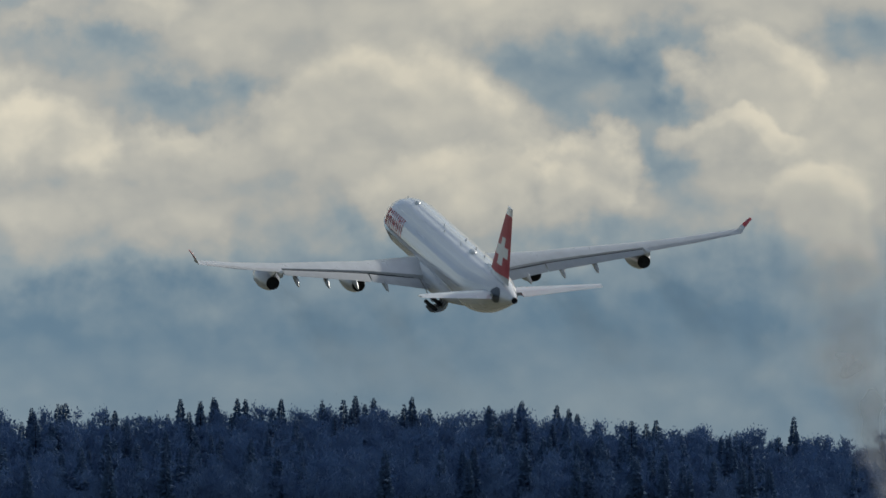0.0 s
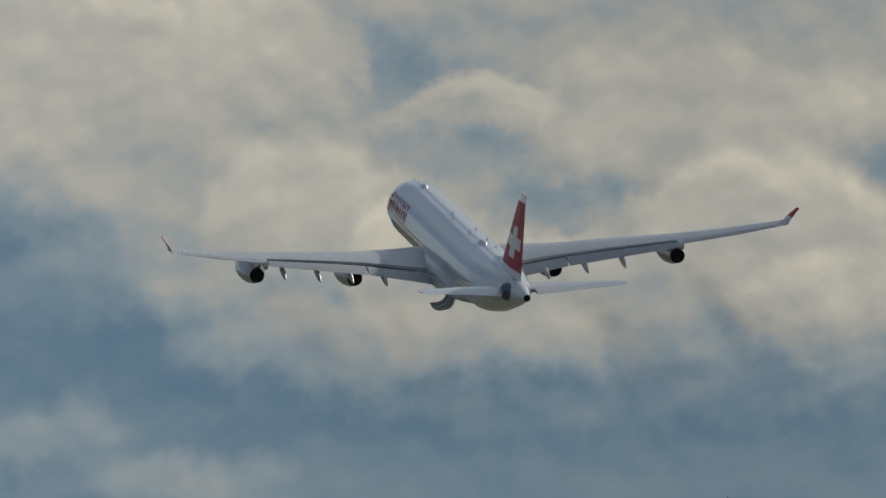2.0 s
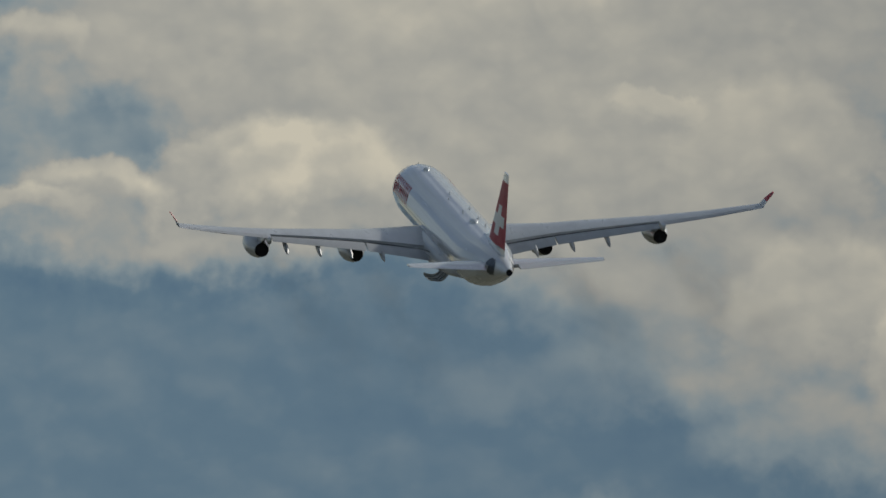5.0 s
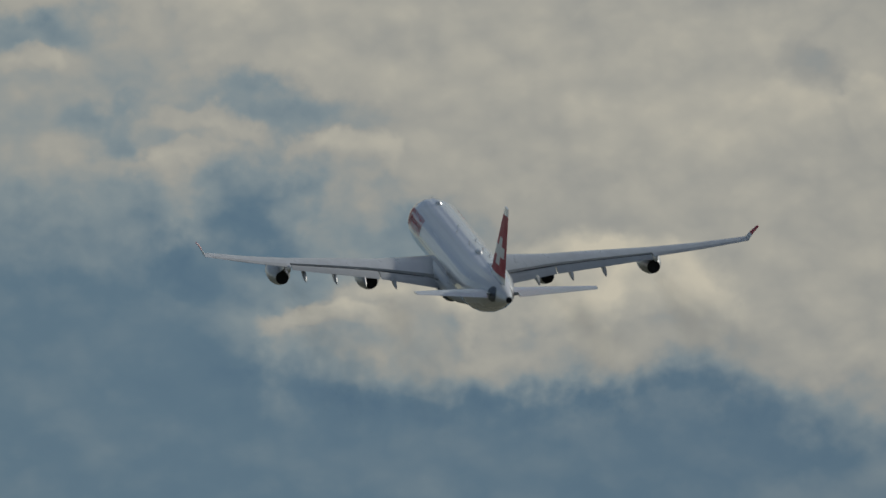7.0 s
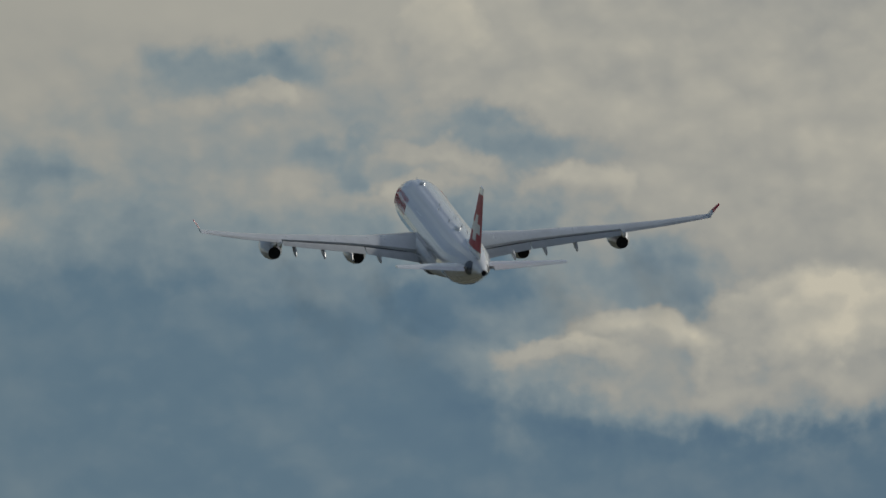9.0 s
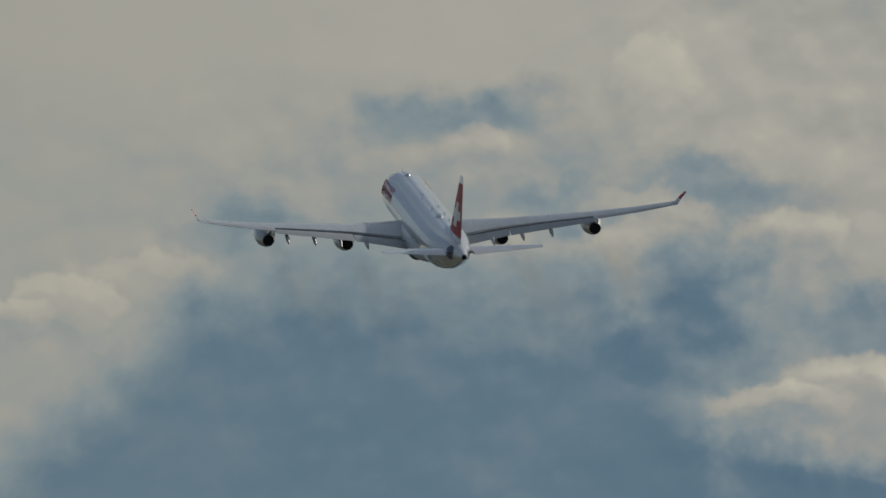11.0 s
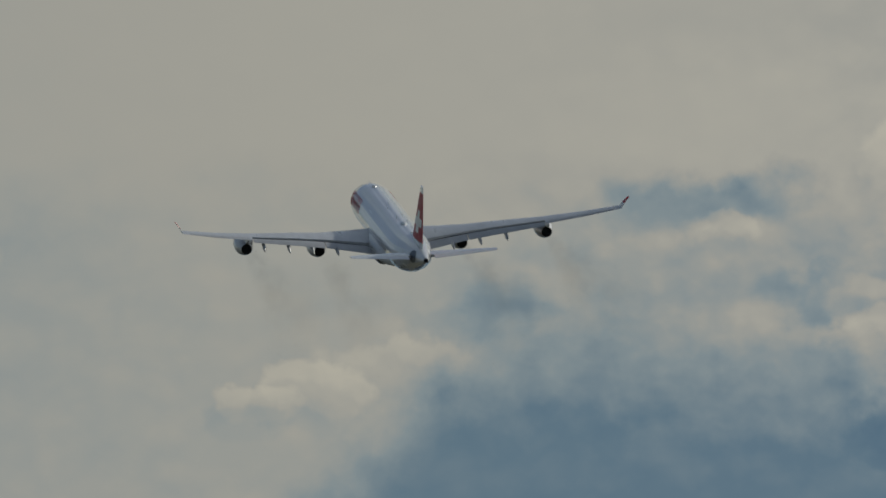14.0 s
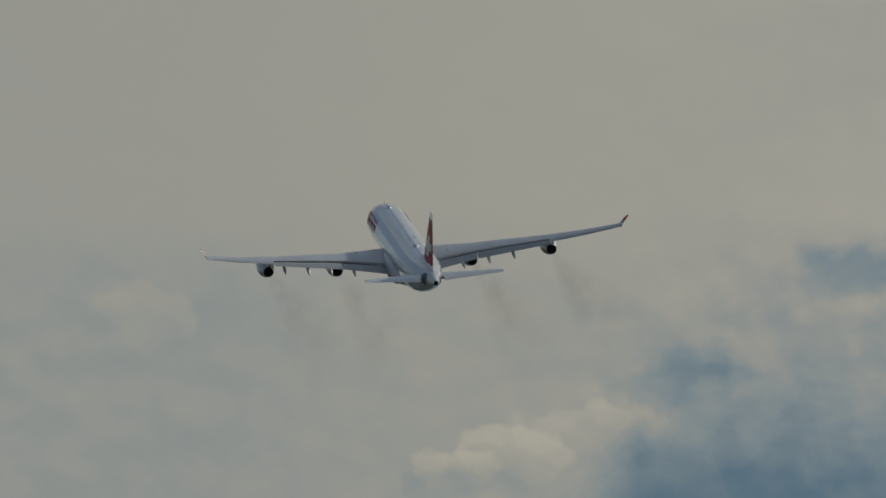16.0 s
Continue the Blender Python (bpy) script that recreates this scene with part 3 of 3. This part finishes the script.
def flap_at(x, start, degrees, back=0.12, down=0.03):
    """A flap section, run out and turned down behind the wing."""
    le, te = lerp(x, WX, WLE), lerp(x, WX, WTE)
    c = le - te
    y0 = le - start * c - back
    z0 = lerp(x, WX, WZ) - math.tan(radians(lerp(x, WX, WTW))) * (start - 0.4) * c + 0.005 * c - down
    pts = section(y0, (1 - start) * c * 1.04, z0, 0.13, x, n=7)
    s, k = math.sin(radians(degrees)), math.cos(radians(degrees))
    return [(px, y0 + (py - y0) * k + (pz - z0) * s * 0.2, z0 + (py - y0) * s + (pz - z0) * k) for px, py, pz in pts]


def build_wing(plane, side):
    port = side < 0
    wing = part("wing", loft([mirrored(s, side) for s in
                [wing_at(0.0, 0, 0.77), wing_at(2.8, 0, 0.77), wing_at(6.0, 0, 0.76), wing_at(9.6, 0, 0.74), wing_at(13.0, 0, 0.74), wing_at(16.0, 0, 0.74), wing_at(19.5, 0, 0.74),
                 wing_at(19.56), wing_at(22.0), wing_at(24.5), wing_at(27.0), wing_at(29.2)]]), WING, plane, "swept light grey wing, gently bent upward")
    part("flap", loft([mirrored(flap_at(x, 0.75, 9), side) for x in (3.3, 6.0, 9.45)]), FLAP, wing, "lowered inboard flap")
    part("flap", loft([mirrored(flap_at(x, 0.735, 9), side) for x in (9.6, 13.0, 16.0, 19.4)]), FLAP, wing, "lowered outboard flap")
    # spoiler seam, its gap's shade drawn as a solid near-black strip, and slat
    for x0, x1 in ((3.3, 9.45), (9.6, 19.4)):
        rings = []
        for i in range(9):
            x = x0 + (x1 - x0) * i / 8
            le, te = lerp(x, WX, WLE), lerp(x, WX, WTE)
            c = le - te
            y = le - 0.755 * c - 0.10
            z = lerp(x, WX, WZ) - math.tan(radians(lerp(x, WX, WTW))) * 0.355 * c + 0.020 * c
            rings.append([(x * side, y + 0.10, z - 0.03), (x * side, y - 0.02, z - 0.06), (x * side, y - 0.02, z - 0.15), (x * side, y + 0.10, z - 0.15)])
        part("flap_gap", loft(rings), FLAP_SHADE, wing, "near-black strip painted as shade in the gap before the flap")
    part("slat", loft([mirrored(turned_slat(x), side) for x in (4.5, 9.2, 14.0, 19.0, 24.0, 28.6)]), METAL, wing, "bare metal leading edge slat")
    part("aileron", loft([[(p[0] * side, p[1] - 0.06, p[2] + 0.004) for p in wing_at(x, 0.78, 1.0)] for x in (19.9, 23.0, 28.2)]), FLAP, wing, "outboard aileron")
    # winglet
    tip = lambda k: [(side * (29.2 + 0.98 * k ** 1.3 + (p[2] - 2.95) * -0.55 * k), -7.1 - 0.1 - 2.2 * k + (p[1] + 7.1) * (1 - 0.60 * k), 2.95 + 1.62 * k + (p[2] - 2.95) * (1 - k) * 0.8) for p in wing_at(29.2)]
    wl = part("winglet", loft([tip(k) for k in (0.0, 0.12, 0.3, 0.42)]), WING, wing, "upswept winglet root")
    part("winglet_tip", loft([tip(k) for k in (0.421, 0.6, 0.8, 1.0)]), RED, wl, "red painted winglet end")
    if not port:
        part("winglet_mark", loft([[(p[0] + side * 0.004, p[1], p[2]) for p in tip(k)[5:14]] for k in (0.60, 0.68)]), CROSS, wl, "small white mark")
    # pointed fairing at the flap's outer end
    part("flap_end_fairing", loft([ring_y(y, r, h, side * 19.75, z, 10) for y, r, h, z in ((-3.6, 0.05, 0.08, 0.75), (-4.6, 0.16, 0.30, 0.72), (-6.0, 0.20, 0.42, 0.72), (-6.9, 0.12, 0.34, 0.86), (-7.5, 0.03, 0.08, 1.12))]), WING, wing, "pale pointed fairing at the flap's end")
    # flap track fairings
    for x, length in ((7.4, 4.6), (10.95, 4.2), (14.35, 3.8)) if side > 0 else ((8.05, 4.6), (11.4, 4.2), (14.65, 3.9), (18.05, 3.5)):
        te = lerp(x, WX, WTE)
        z = lerp(x, WX, WZ) - 0.45 + 0.02 * (14 - x)
        rings = []
        for k, r, h in ((0.0, 0.03, 0.04), (0.12, 0.13, 0.18), (0.35, 0.20, 0.33), (0.65, 0.21, 0.40), (0.85, 0.13, 0.28), (1.0, 0.02, 0.04)):
            rings.append(ring_y(te + length * 0.62 - k * length, r, h, x * side, z - 0.62 * k * k - 0.02, 12))
        part("flap_track_fairing", loft(rings), FLAP, wing, "pointed flap track fairing")
    return wing


def turned_slat(x):
    le, te = lerp(x, WX, WLE), lerp(x, WX, WTE)
    return [(p[0], p[1] + 0.12, p[2] - 0.10) for p in section(le, (le - te), lerp(x, WX, WZ), lerp(x, WX, WTH) * 1.02, x, 0.0, 0.10, n=6, twist=lerp(x, WX, WTW))]


def build_engine(plane, x, y, z, wing_z):
    """Long-duct turbofan; y is the nozzle's plane."""
    c = (x, z)
    eng = part("engine", tube([(y + 5.35, 0.98), (y + 5.42, 1.03), (y + 5.35, 1.09), (y + 4.9, 1.17), (y + 4.0, 1.23), (y + 2.9, 1.22), (y + 1.8, 1.10), (y + 0.8, 0.88), (y, 0.70), (y, 0.66), (y + 0.8, 0.70), (y + 1.6, 0.72)], 40, False, c),
               BELLY, plane, "pale grey long-duct engine nacelle")
    part("intake_lip", tube([(y + 5.1, 1.155), (y + 5.38, 1.10), (y + 5.45, 1.035), (y + 5.38, 0.97), (y + 5.0, 0.94)], 40, False, c), METAL, eng, "polished intake lip")
    part("fan", tube([(y + 4.6, 0.95), (y + 4.62, 0.4), (y + 5.0, 0.02)], 32, True, c), SOOT_HAZED, eng)
    part("nozzle", tube([(y - 0.02, 0.705), (y - 0.10, 0.69), (y - 0.10, 0.65), (y + 0.3, 0.665)], 40, False, c), NOZZLE, eng, "burnt metal nozzle rim")
    part("exhaust_duct", tube([(y - 0.02, 0.655), (y + 0.9, 0.67), (y + 1.5, 0.60), (y + 1.52, 0.05)], 40, True, c), SOOT_HAZED, eng, "sooty exhaust duct")
    part("exhaust_plug", tube([(y + 1.5, 0.34), (y + 0.9, 0.28), (y + 0.35, 0.05)], 24, True, c), METAL, eng, "exhaust cone")
    # pylon
    rings = []
    for k in range(7):
        u = k / 6
        yy = y + 4.3 - 6.3 * u
        top = z + 1.05 + (wing_z - z - 1.05 + 0.25) * min(1, u * 1.7)
        low = z + 0.55 + max(0.0, u - 0.62) * 2.2
        w = 0.04 + 0.20 * math.sin(math.pi * min(0.97, u * 0.9 + 0.08))
        rings.append([(x - w, yy, low), (x - w, yy, top), (x + w, yy, top), (x + w, yy, low)])
    part("pylon", loft(rings), BELLY, eng, "engine pylon under the wing")


def fin_section(z, bounds=(0.0, 1.0)):
    le = lerp(z, [1.6, 3.0, 11.2], [-18.9, -20.9, -30.2])
    te = lerp(z, [1.6, 11.2], [-29.0, -32.55])
    pts = section(0.0, le - te, 0.0, lerp(z, [1.6, 11.2], [0.085, 0.075]), z, *bounds, n=9)
    c = le - te
    out = []
    for x, y, zz in pts:
        u = -y / c
        out.append((zz - 0.02 * math.sin(math.pi * min(1, u)) * c, le + y, z))
    return out


def build_tail(plane):
    fin = part("fin", loft([fin_section(z, (0, 0.70)) for z in (1.6, 2.3, 3.25)]), WHITE, plane, "white root of the tail fin")
    part("fin_panel", loft([fin_section(z, (0, 0.70)) for z in (3.25, 5.0, 7.5, 10.3)]), RED, fin, "red painted tail fin")
    part("fin_cap", loft([fin_section(z, (0, 1.0)) for z in (10.31, 10.85, 11.2)]), WHITE, fin, "white fin tip")
    part("rudder", loft([[(p[0], p[1] - 0.03, p[2]) for p in fin_section(z, (0.70, 1.0))] for z in (3.3, 5.0, 7.5, 10.27)]), RED, fin, "red rudder")
    part("rudder_root", loft([[(p[0], p[1] - 0.03, p[2]) for p in fin_section(z, (0.70, 1.0))] for z in (2.5, 3.28)]), WHITE, fin, "white lower rudder")
    # dorsal fillet
    part("dorsal_fillet", loft([[(-w, y, 2.3), (-w * 0.3, y, top), (w * 0.3, y, top), (w, y, 2.3)] for y, w, top in ((-16.5, 0.05, 2.75), (-18.5, 0.22, 2.95), (-20.5, 0.3, 3.35), (-22.5, 0.34, 3.3))]), WHITE, fin)
    # pale cross, plain plates on both faces
    for side in (-1, 1):
        for z0, z1, u0, u1 in ((4.30, 7.60, 0.37, 0.63), (5.35, 6.55, 0.12, 0.37), (5.35, 6.55, 0.63, 0.88)):
            rings = []
            for i in range(7):
                z = z0 + (z1 - z0) * i / 6
                le, te = lerp(z, [1.6, 3.0, 11.2], [-18.9, -20.9, -30.2]), lerp(z, [1.6, 11.2], [-29.0, -32.55])
                c = le - te
                th = lerp(z, [1.6, 11.2], [0.085, 0.075])
                row = []
                for j in range(5):
                    u = u0 + (u1 - u0) * j / 4
                    h = (th * 5 * (0.2969 * math.sqrt(u) - 0.126 * u - 0.3516 * u * u + 0.2843 * u ** 3 - 0.1015 * u ** 4) + 0.0015) * c
                    row.append((side * (h + 0.018), le - u * c, z))
                row += [(side * max(0.0, abs(p[0]) - 0.03), p[1], p[2]) for p in row[::-1]]
                rings.append(row)
            part("cross_arm", loft(rings), CROSS, fin, "white arm of the fin's cross")
    for side in (-1, 1):
        def st(x, a=0.0, b=1.0):
            return [(p[0] * side, p[1], p[2]) for p in section(lerp(x, [0.6, 9.7], [-22.6, -29.5]), lerp(x, [0.6, 9.7], [6.3, 2.0]), lerp(x, [0.6, 9.7], [1.02, 2.22]), 0.095, x, a, b, n=8, twist=-1.5)]
        s = part("tailplane", loft([st(x, 0, 0.72) for x in (0.6, 3.0, 6.0, 9.0, 9.5)] + [st(9.7, 0.15, 0.72)]), WHITE, plane, "swept grey tailplane")
        part("elevator", loft([[(p[0], p[1] - 0.03, p[2]) for p in st(x, 0.72, 1.0)] for x in (1.7, 5.0, 9.6)]), WHITE, s)
        bands = []
        for i in range(10):
            a0, a1 = 40 + 8.2 * i, 40 + 8.2 * (i + 1)
            w = 1.30 * math.sqrt(max(0.03, 1 - (((a0 + a1) / 2 - 81) / 42) ** 2))
            bands.append((-27.9 - w, -27.9 + w, side * a0, side * a1, 0.0))
        part("root_plate", hull_patch(bands, 0.03, 1), PLATE, plane, "dark bare plate at the tailplane root")


def build_fuselage(plane):
    ys = np.concatenate([np.array(FUS_Y[:7]), np.arange(20.5, -13.0, -2.5), np.arange(-13.0, -32.4, -1.2), [-32.4]])
    rings = []
    for y in ys:
        rx, rz, cz = (lerp(-y, [-v for v in FUS_Y], t) for t in (FUS_RX, FUS_RZ, FUS_CZ))
        ring = []
        for x, yy, z in ring_y(float(y), rx, rz, 0, cz, 132):
            a = math.atan2(x, z - cz)
            k = 1 + (0.0050 * math.sin(17 * a + 1.0) + 0.0036 * math.sin(11 * a) + 0.0026 * math.sin(29 * a + 2.0)) * min(1.0, rx / 2.5)
            ring.append((x * k, yy, cz + (z - cz) * k))
        rings.append(ring)
    fus = part("fuselage", loft(rings), WHITE, plane, "glossy white fuselage tube")
    part("tail_pipe", tube([(-32.3, 0.30), (-32.5, 0.32), (-32.6, 0.29), (-32.6, 0.26), (-32.44, 0.25), (-32.43, 0.02)], 24, True, (0, 1.55)), SOOT_HAZED, fus, "dark tail pipe")
    fair = []
    for y, w, top, low in ((14.5, 0.6, -2.2, -2.72), (13.0, 1.9, -1.6, -2.98), (11.0, 2.85, -0.9, -3.22), (8.0, 3.25, -0.45, -3.38), (3.0, 3.4, -0.3, -3.45), (-2.0, 3.4, -0.35, -3.45), (-6.0, 3.2, -0.6, -3.35), (-9.0, 2.7, -1.1, -3.1), (-11.0, 1.8, -1.7, -2.9), (-12.3, 0.6, -2.3, -2.7)):
        ring = []
        for i in range(36):
            a = 2 * math.pi * i / 36
            s, c = math.sin(a), math.cos(a)
            ring.append((w * math.copysign(abs(s) ** 0.75, s), y, (top + low) / 2 + (top - low) / 2 * math.copysign(abs(c) ** 0.75, c)))
        fair.append(ring)
    part("belly_fairing", loft(fair), BELLY, fus, "grey wing-to-body fairing")
    for side in (-1, 1):
        bars = []
        for i in range(5):
            y = 23.6 - i * 1.95
            bars += [(y, y - 0.28, side * 50, side * 89, -0.3), (y - 0.95, y - 1.22, side * 50, side * 89, -0.3)]
        for i in range(4):
            y = 23.6 - i * 2.1
            bars.append((y - 0.4, y - 1.2, side * (57 + 7 * (i % 3)), side * (62 + 7 * (i % 3)), 0.0))
        part("titles", hull_patch(bars), RED, fus, "red brand shapes as plain bars")
        part("title_strip", hull_patch([(23.4, 22.9, side * 78, side * 90, 0.0)]), RED, fus)
        part("cabin_windows", hull_patch([(y, y - 0.14, side * 82.5, side * 86, 0.0) for y in np.arange(13.0, -17.0, -0.86)], 0.018, 1), GLASS, fus, "row of small cabin windows", kind="stuff")
    # top-side radomes and blade aerials
    for y, l, w, h in ((18.8, 1.5, 0.34, 0.26), (-10.9, 2.4, 0.42, 0.31)):
        rings = []
        for k in np.linspace(0, 1, 9):
            s = max(0.04, math.sin(math.pi * k ** 0.8)) ** 0.7
            rings.append(ring_y(y + l * (0.5 - k), w * s, h * s, 0, lerp(-y, [-v for v in FUS_Y], FUS_CZ) + lerp(-y, [-v for v in FUS_Y], FUS_RZ), 16))
        part("radome", loft(rings), WHITE, fus, "small rounded aerial housing")
    for y, x, h in ((24.2, 0.0, 0.28), (4.5, 0.0, 0.35), (2.0, -0.5, 0.25), (-6.0, -0.35, 0.45), (-9.0, 0.7, 0.35), (-13.0, 0.8, 0.35), (-3.4, 0.75, 0.3)):
        z = hull(y, math.degrees(math.asin(x / 2.8)))[2] - 0.05
        part("blade_aerial", loft([[(x - 0.03, y + 0.25, z), (x + 0.03, y + 0.25, z), (x + 0.03, y - 0.25, z), (x - 0.03, y - 0.25, z)], [(x - 0.015, y - 0.02, z + h), (x + 0.015, y - 0.02, z + h), (x + 0.015, y - 0.25, z + h), (x - 0.015, y - 0.25, z + h)]]), METAL, fus, "small blade aerial")
    # cockpit panes
    for a0, a1 in ((-62, -38), (-36, -13), (-11, 11), (13, 36), (38, 62)):
        part("cockpit_pane", hull_patch([(28.5, 27.5, a0, a1, 0.0)], 0.03), GLASS, fus)
    return fus


def build_gear(plane):
    moving = {}
    for side in (-1, 1):
        # belly door, hinged beside the keel; drawn closed, its hinge at the origin
        curve = [(0, 0), (0.45, -0.02), (0.8, 0.02), (1.15, 0.14), (1.45, 0.45), (1.66, 0.8), (1.78, 1.1)]
        rings = []
        for y in (2.0, 1.2, 0.0, -1.2, -2.0):
            k = 1.0 - 0.12 * (abs(y) / 2.0) ** 3
            row = [(side * px * k, y, pz) for px, pz in curve]
            rings.append(row + [(px, y, pz + 0.09) for px, _, pz in row[::-1]])
        door = part("gear_door", loft(rings), BELLY, plane, "open curved main gear door")
        for y in (1.1, -0.2, -1.3):
            bmr = loft([[(side * px, y + 0.05, pz + 0.08), (side * px, y - 0.05, pz + 0.08), (side * px, y - 0.05, pz + 0.22), (side * px, y + 0.05, pz + 0.22)] for px, pz in curve[:6]])
            part("door_rib", bmr, STEEL, door)
        # leg with a four-wheel bogie, drawn stowed, its pivot at the origin
        leg = part("main_gear", loft([[(-side * px - 0.12, 0.12, pz), (-side * px + 0.12, 0.12, pz), (-side * px + 0.12, -0.12, pz), (-side * px - 0.12, -0.12, pz)] for px, pz in ((0.0, 0.12), (1.2, -0.35), (2.9, -1.0))]), STEEL, plane, "main landing gear leg")
        for yy in (0.75, -0.75):
            for zz in (0.36, -0.36):
                tyre = loft([[(-side * 2.9 + r * math.sin(6.2832 * i / 24), yy + 0 * r + r * math.cos(6.2832 * i / 24), -1.0 + zz + w) for i in range(24)] for w, r in ((-0.2, 0.3), (-0.2, 0.58), (-0.1, 0.68), (0.1, 0.68), (0.2, 0.58), (0.2, 0.3))])
                part("wheel", tyre, RUBBER, leg, "black tyre")
        moving[side] = (door, leg)
    return moving


def build_exhaust(plane, x, y, z):
    """Thin sooty trail behind a nozzle."""
    for a in (45,):
        bm = bmesh.new()
        layer = bm.loops.layers.uv.new("smoke_map")
        c, s = math.cos(radians(a)), math.sin(radians(a))
        rows = []
        for k in range(11):
            u = k / 10
            w = 0.9 + 9.0 * u
            rows.append([(bm.verts.new((x + q * w * c, y - 0.4 - 85.0 * u, z + q * w * s - 1.0 * u)), q, u) for q in (-1, -0.5, 0, 0.5, 1)])
        for r0, r1 in zip(rows, rows[1:]):
            for i in range(4):
                quad = (r0[i], r0[i + 1], r1[i + 1], r1[i])
                f = bm.faces.new([v[0] for v in quad])
                for loop, v in zip(f.loops, quad):
                    loop[layer].uv = (v[1], v[2])
        part("exhaust_trail", bm, EXHAUST, plane, "thin brown exhaust smoke")


def airliner():
    plane = new("airliner")
    tagged(plane, "white four-engined jet airliner with red tail fin, climbing", "airplane")
    build_fuselage(plane)
    for side in (-1, 1):
        build_wing(plane, side)
        build_engine(plane, side * 9.54, 3.82, -2.80, -0.85)
        build_engine(plane, side * 20.02, -2.76, -0.81, 0.95)
        build_exhaust(plane, side * 9.54, 3.82, -2.80)
        build_exhaust(plane, side * 20.02, -2.76, -0.81)
    build_tail(plane)
    return plane, build_gear(plane)


def steam_plume():
    """Drifting steam before the ridge, in ragged upright sheets one behind another."""
    ob = new("steam_plume")
    rnd = random.Random(3)
    for i, (x, y, z, w, h) in enumerate(((237, 3300, 141, 4.0, 20), (236, 3308, 145, 6.0, 28), (235, 3316, 152, 9.0, 36), (234, 3324, 160, 12.0, 38), (232, 3332, 166, 14.0, 38))):
        bm = bmesh.new()
        layer = bm.loops.layers.uv.new("smoke_map")
        rows = []
        for j in range(11):
            u = j / 10
            sway = 0.7 * math.sin(5 * u + i) - 4.0 * u
            rows.append([(bm.verts.new((x + sway + q * w * (0.6 + 0.6 * u), y + 2.0 * math.sin(3 * q + 4 * u + i), z + h * u)), q, u) for q in (-1, -0.5, 0, 0.5, 1)])
        for r0, r1 in zip(rows, rows[1:]):
            for k in range(4):
                quad = (r0[k], r0[k + 1], r1[k + 1], r1[k])
                f = bm.faces.new([v[0] for v in quad])
                for loop, v in zip(f.loops, quad):
                    loop[layer].uv = (v[1], v[2])
        part("steam_sheet", bm, STEAM, ob)
    tagged(ob, "ragged pale steam drifting up before the wood", "steam", kind="stuff")


ground()
backdrop()
plane, gear = airliner()
forest()
steam_plume()


def motions():
    flight = [
        (0, 112.40, 2223.12, 124.95, 13.313, -3.845, 7.932),
        (0.5, 99.66, 2167.00, 124.55, 13.582, -3.695, 8.119),
        (1, 87.36, 2100.13, 123.29, 13.732, -3.543, 8.246),
        (1.5, 75.53, 2027.83, 121.94, 13.723, -3.393, 8.319),
        (2, 65.31, 1968.15, 121.08, 13.738, -3.245, 8.320),
        (2.5, 55.72, 1919.34, 119.63, 13.737, -3.096, 8.322),
        (3, 47.44, 1942.37, 123.04, 13.780, -2.957, 8.347),
        (3.2, 44.05, 1956.84, 125.25, 13.813, -2.906, 8.359),
        (4.25, 27.93, 2032.87, 133.61, 13.799, -2.649, 8.349),
        (5.3, 11.83, 2108.67, 143.33, 13.853, -2.451, 8.323),
        (5.5, 8.45, 2123.05, 145.80, 13.914, -2.425, 8.328),
        (6, 0.62, 2163.07, 150.48, 14.010, -2.360, 8.344),
        (6.5, -7.15, 2203.72, 154.87, 14.086, -2.309, 8.367),
        (7, -14.69, 2243.40, 159.53, 14.150, -2.273, 8.375),
        (7.5, -22.35, 2281.69, 163.79, 14.192, -2.254, 8.397),
        (8, -29.64, 2320.70, 168.03, 14.211, -2.251, 8.422),
        (8.5, -37.25, 2360.01, 172.73, 14.220, -2.267, 8.463),
        (9, -44.53, 2397.91, 177.08, 14.211, -2.302, 8.512),
        (9.5, -52.06, 2435.87, 181.30, 14.207, -2.358, 8.582),
        (9.7, -55.77, 2451.20, 183.17, 14.212, -2.388, 8.626),
        (10.75, -71.63, 2531.73, 192.98, 14.110, -2.601, 8.820),
        (11.8, -87.00, 2612.16, 203.25, 14.053, -2.914, 9.024),
        (12, -90.20, 2627.49, 204.96, 14.052, -2.985, 9.072),
        (12.5, -97.30, 2665.11, 209.73, 14.033, -3.180, 9.129),
        (13, -104.72, 2702.28, 214.43, 14.069, -3.395, 9.167),
        (13.5, -112.06, 2738.47, 218.89, 14.109, -3.628, 9.218),
        (14, -119.47, 2775.81, 223.35, 14.134, -3.883, 9.277),
        (14.5, -127.32, 2815.06, 227.87, 14.300, -4.160, 9.321),
        (15, -135.03, 2855.08, 232.80, 14.530, -4.458, 9.308),
        (15.5, -143.32, 2896.26, 237.62, 14.833, -4.777, 9.242),
        (16, -152.23, 2938.45, 242.64, 15.221, -5.116, 9.111),
    ]
    walk(plane, [(t, pose(x, y, z, rx, ry, rz)) for t, x, y, z, rx, ry, rz in flight])
    swing = [(0.0, 67), (3.2, 67), (4.4, 58), (5.5, 40), (6.1, 22), (6.4, 12), (6.7, 5), (7.0, 1), (7.3, 0), (16.0, 0)]
    stow = [(0.0, 42), (0.5, 26), (1.2, 0), (16.0, 0)]
    for side in (-1, 1):
        door, leg = gear[side]
        walk(door, [(t, pose(side * 1.75, -3.9, -3.33, 0, side * a, 0)) for t, a in swing])
        walk(leg, [(t, pose(side * 4.4, -3.2, -1.15, 0, -side * a, 0)) for t, a in stow])


motions()
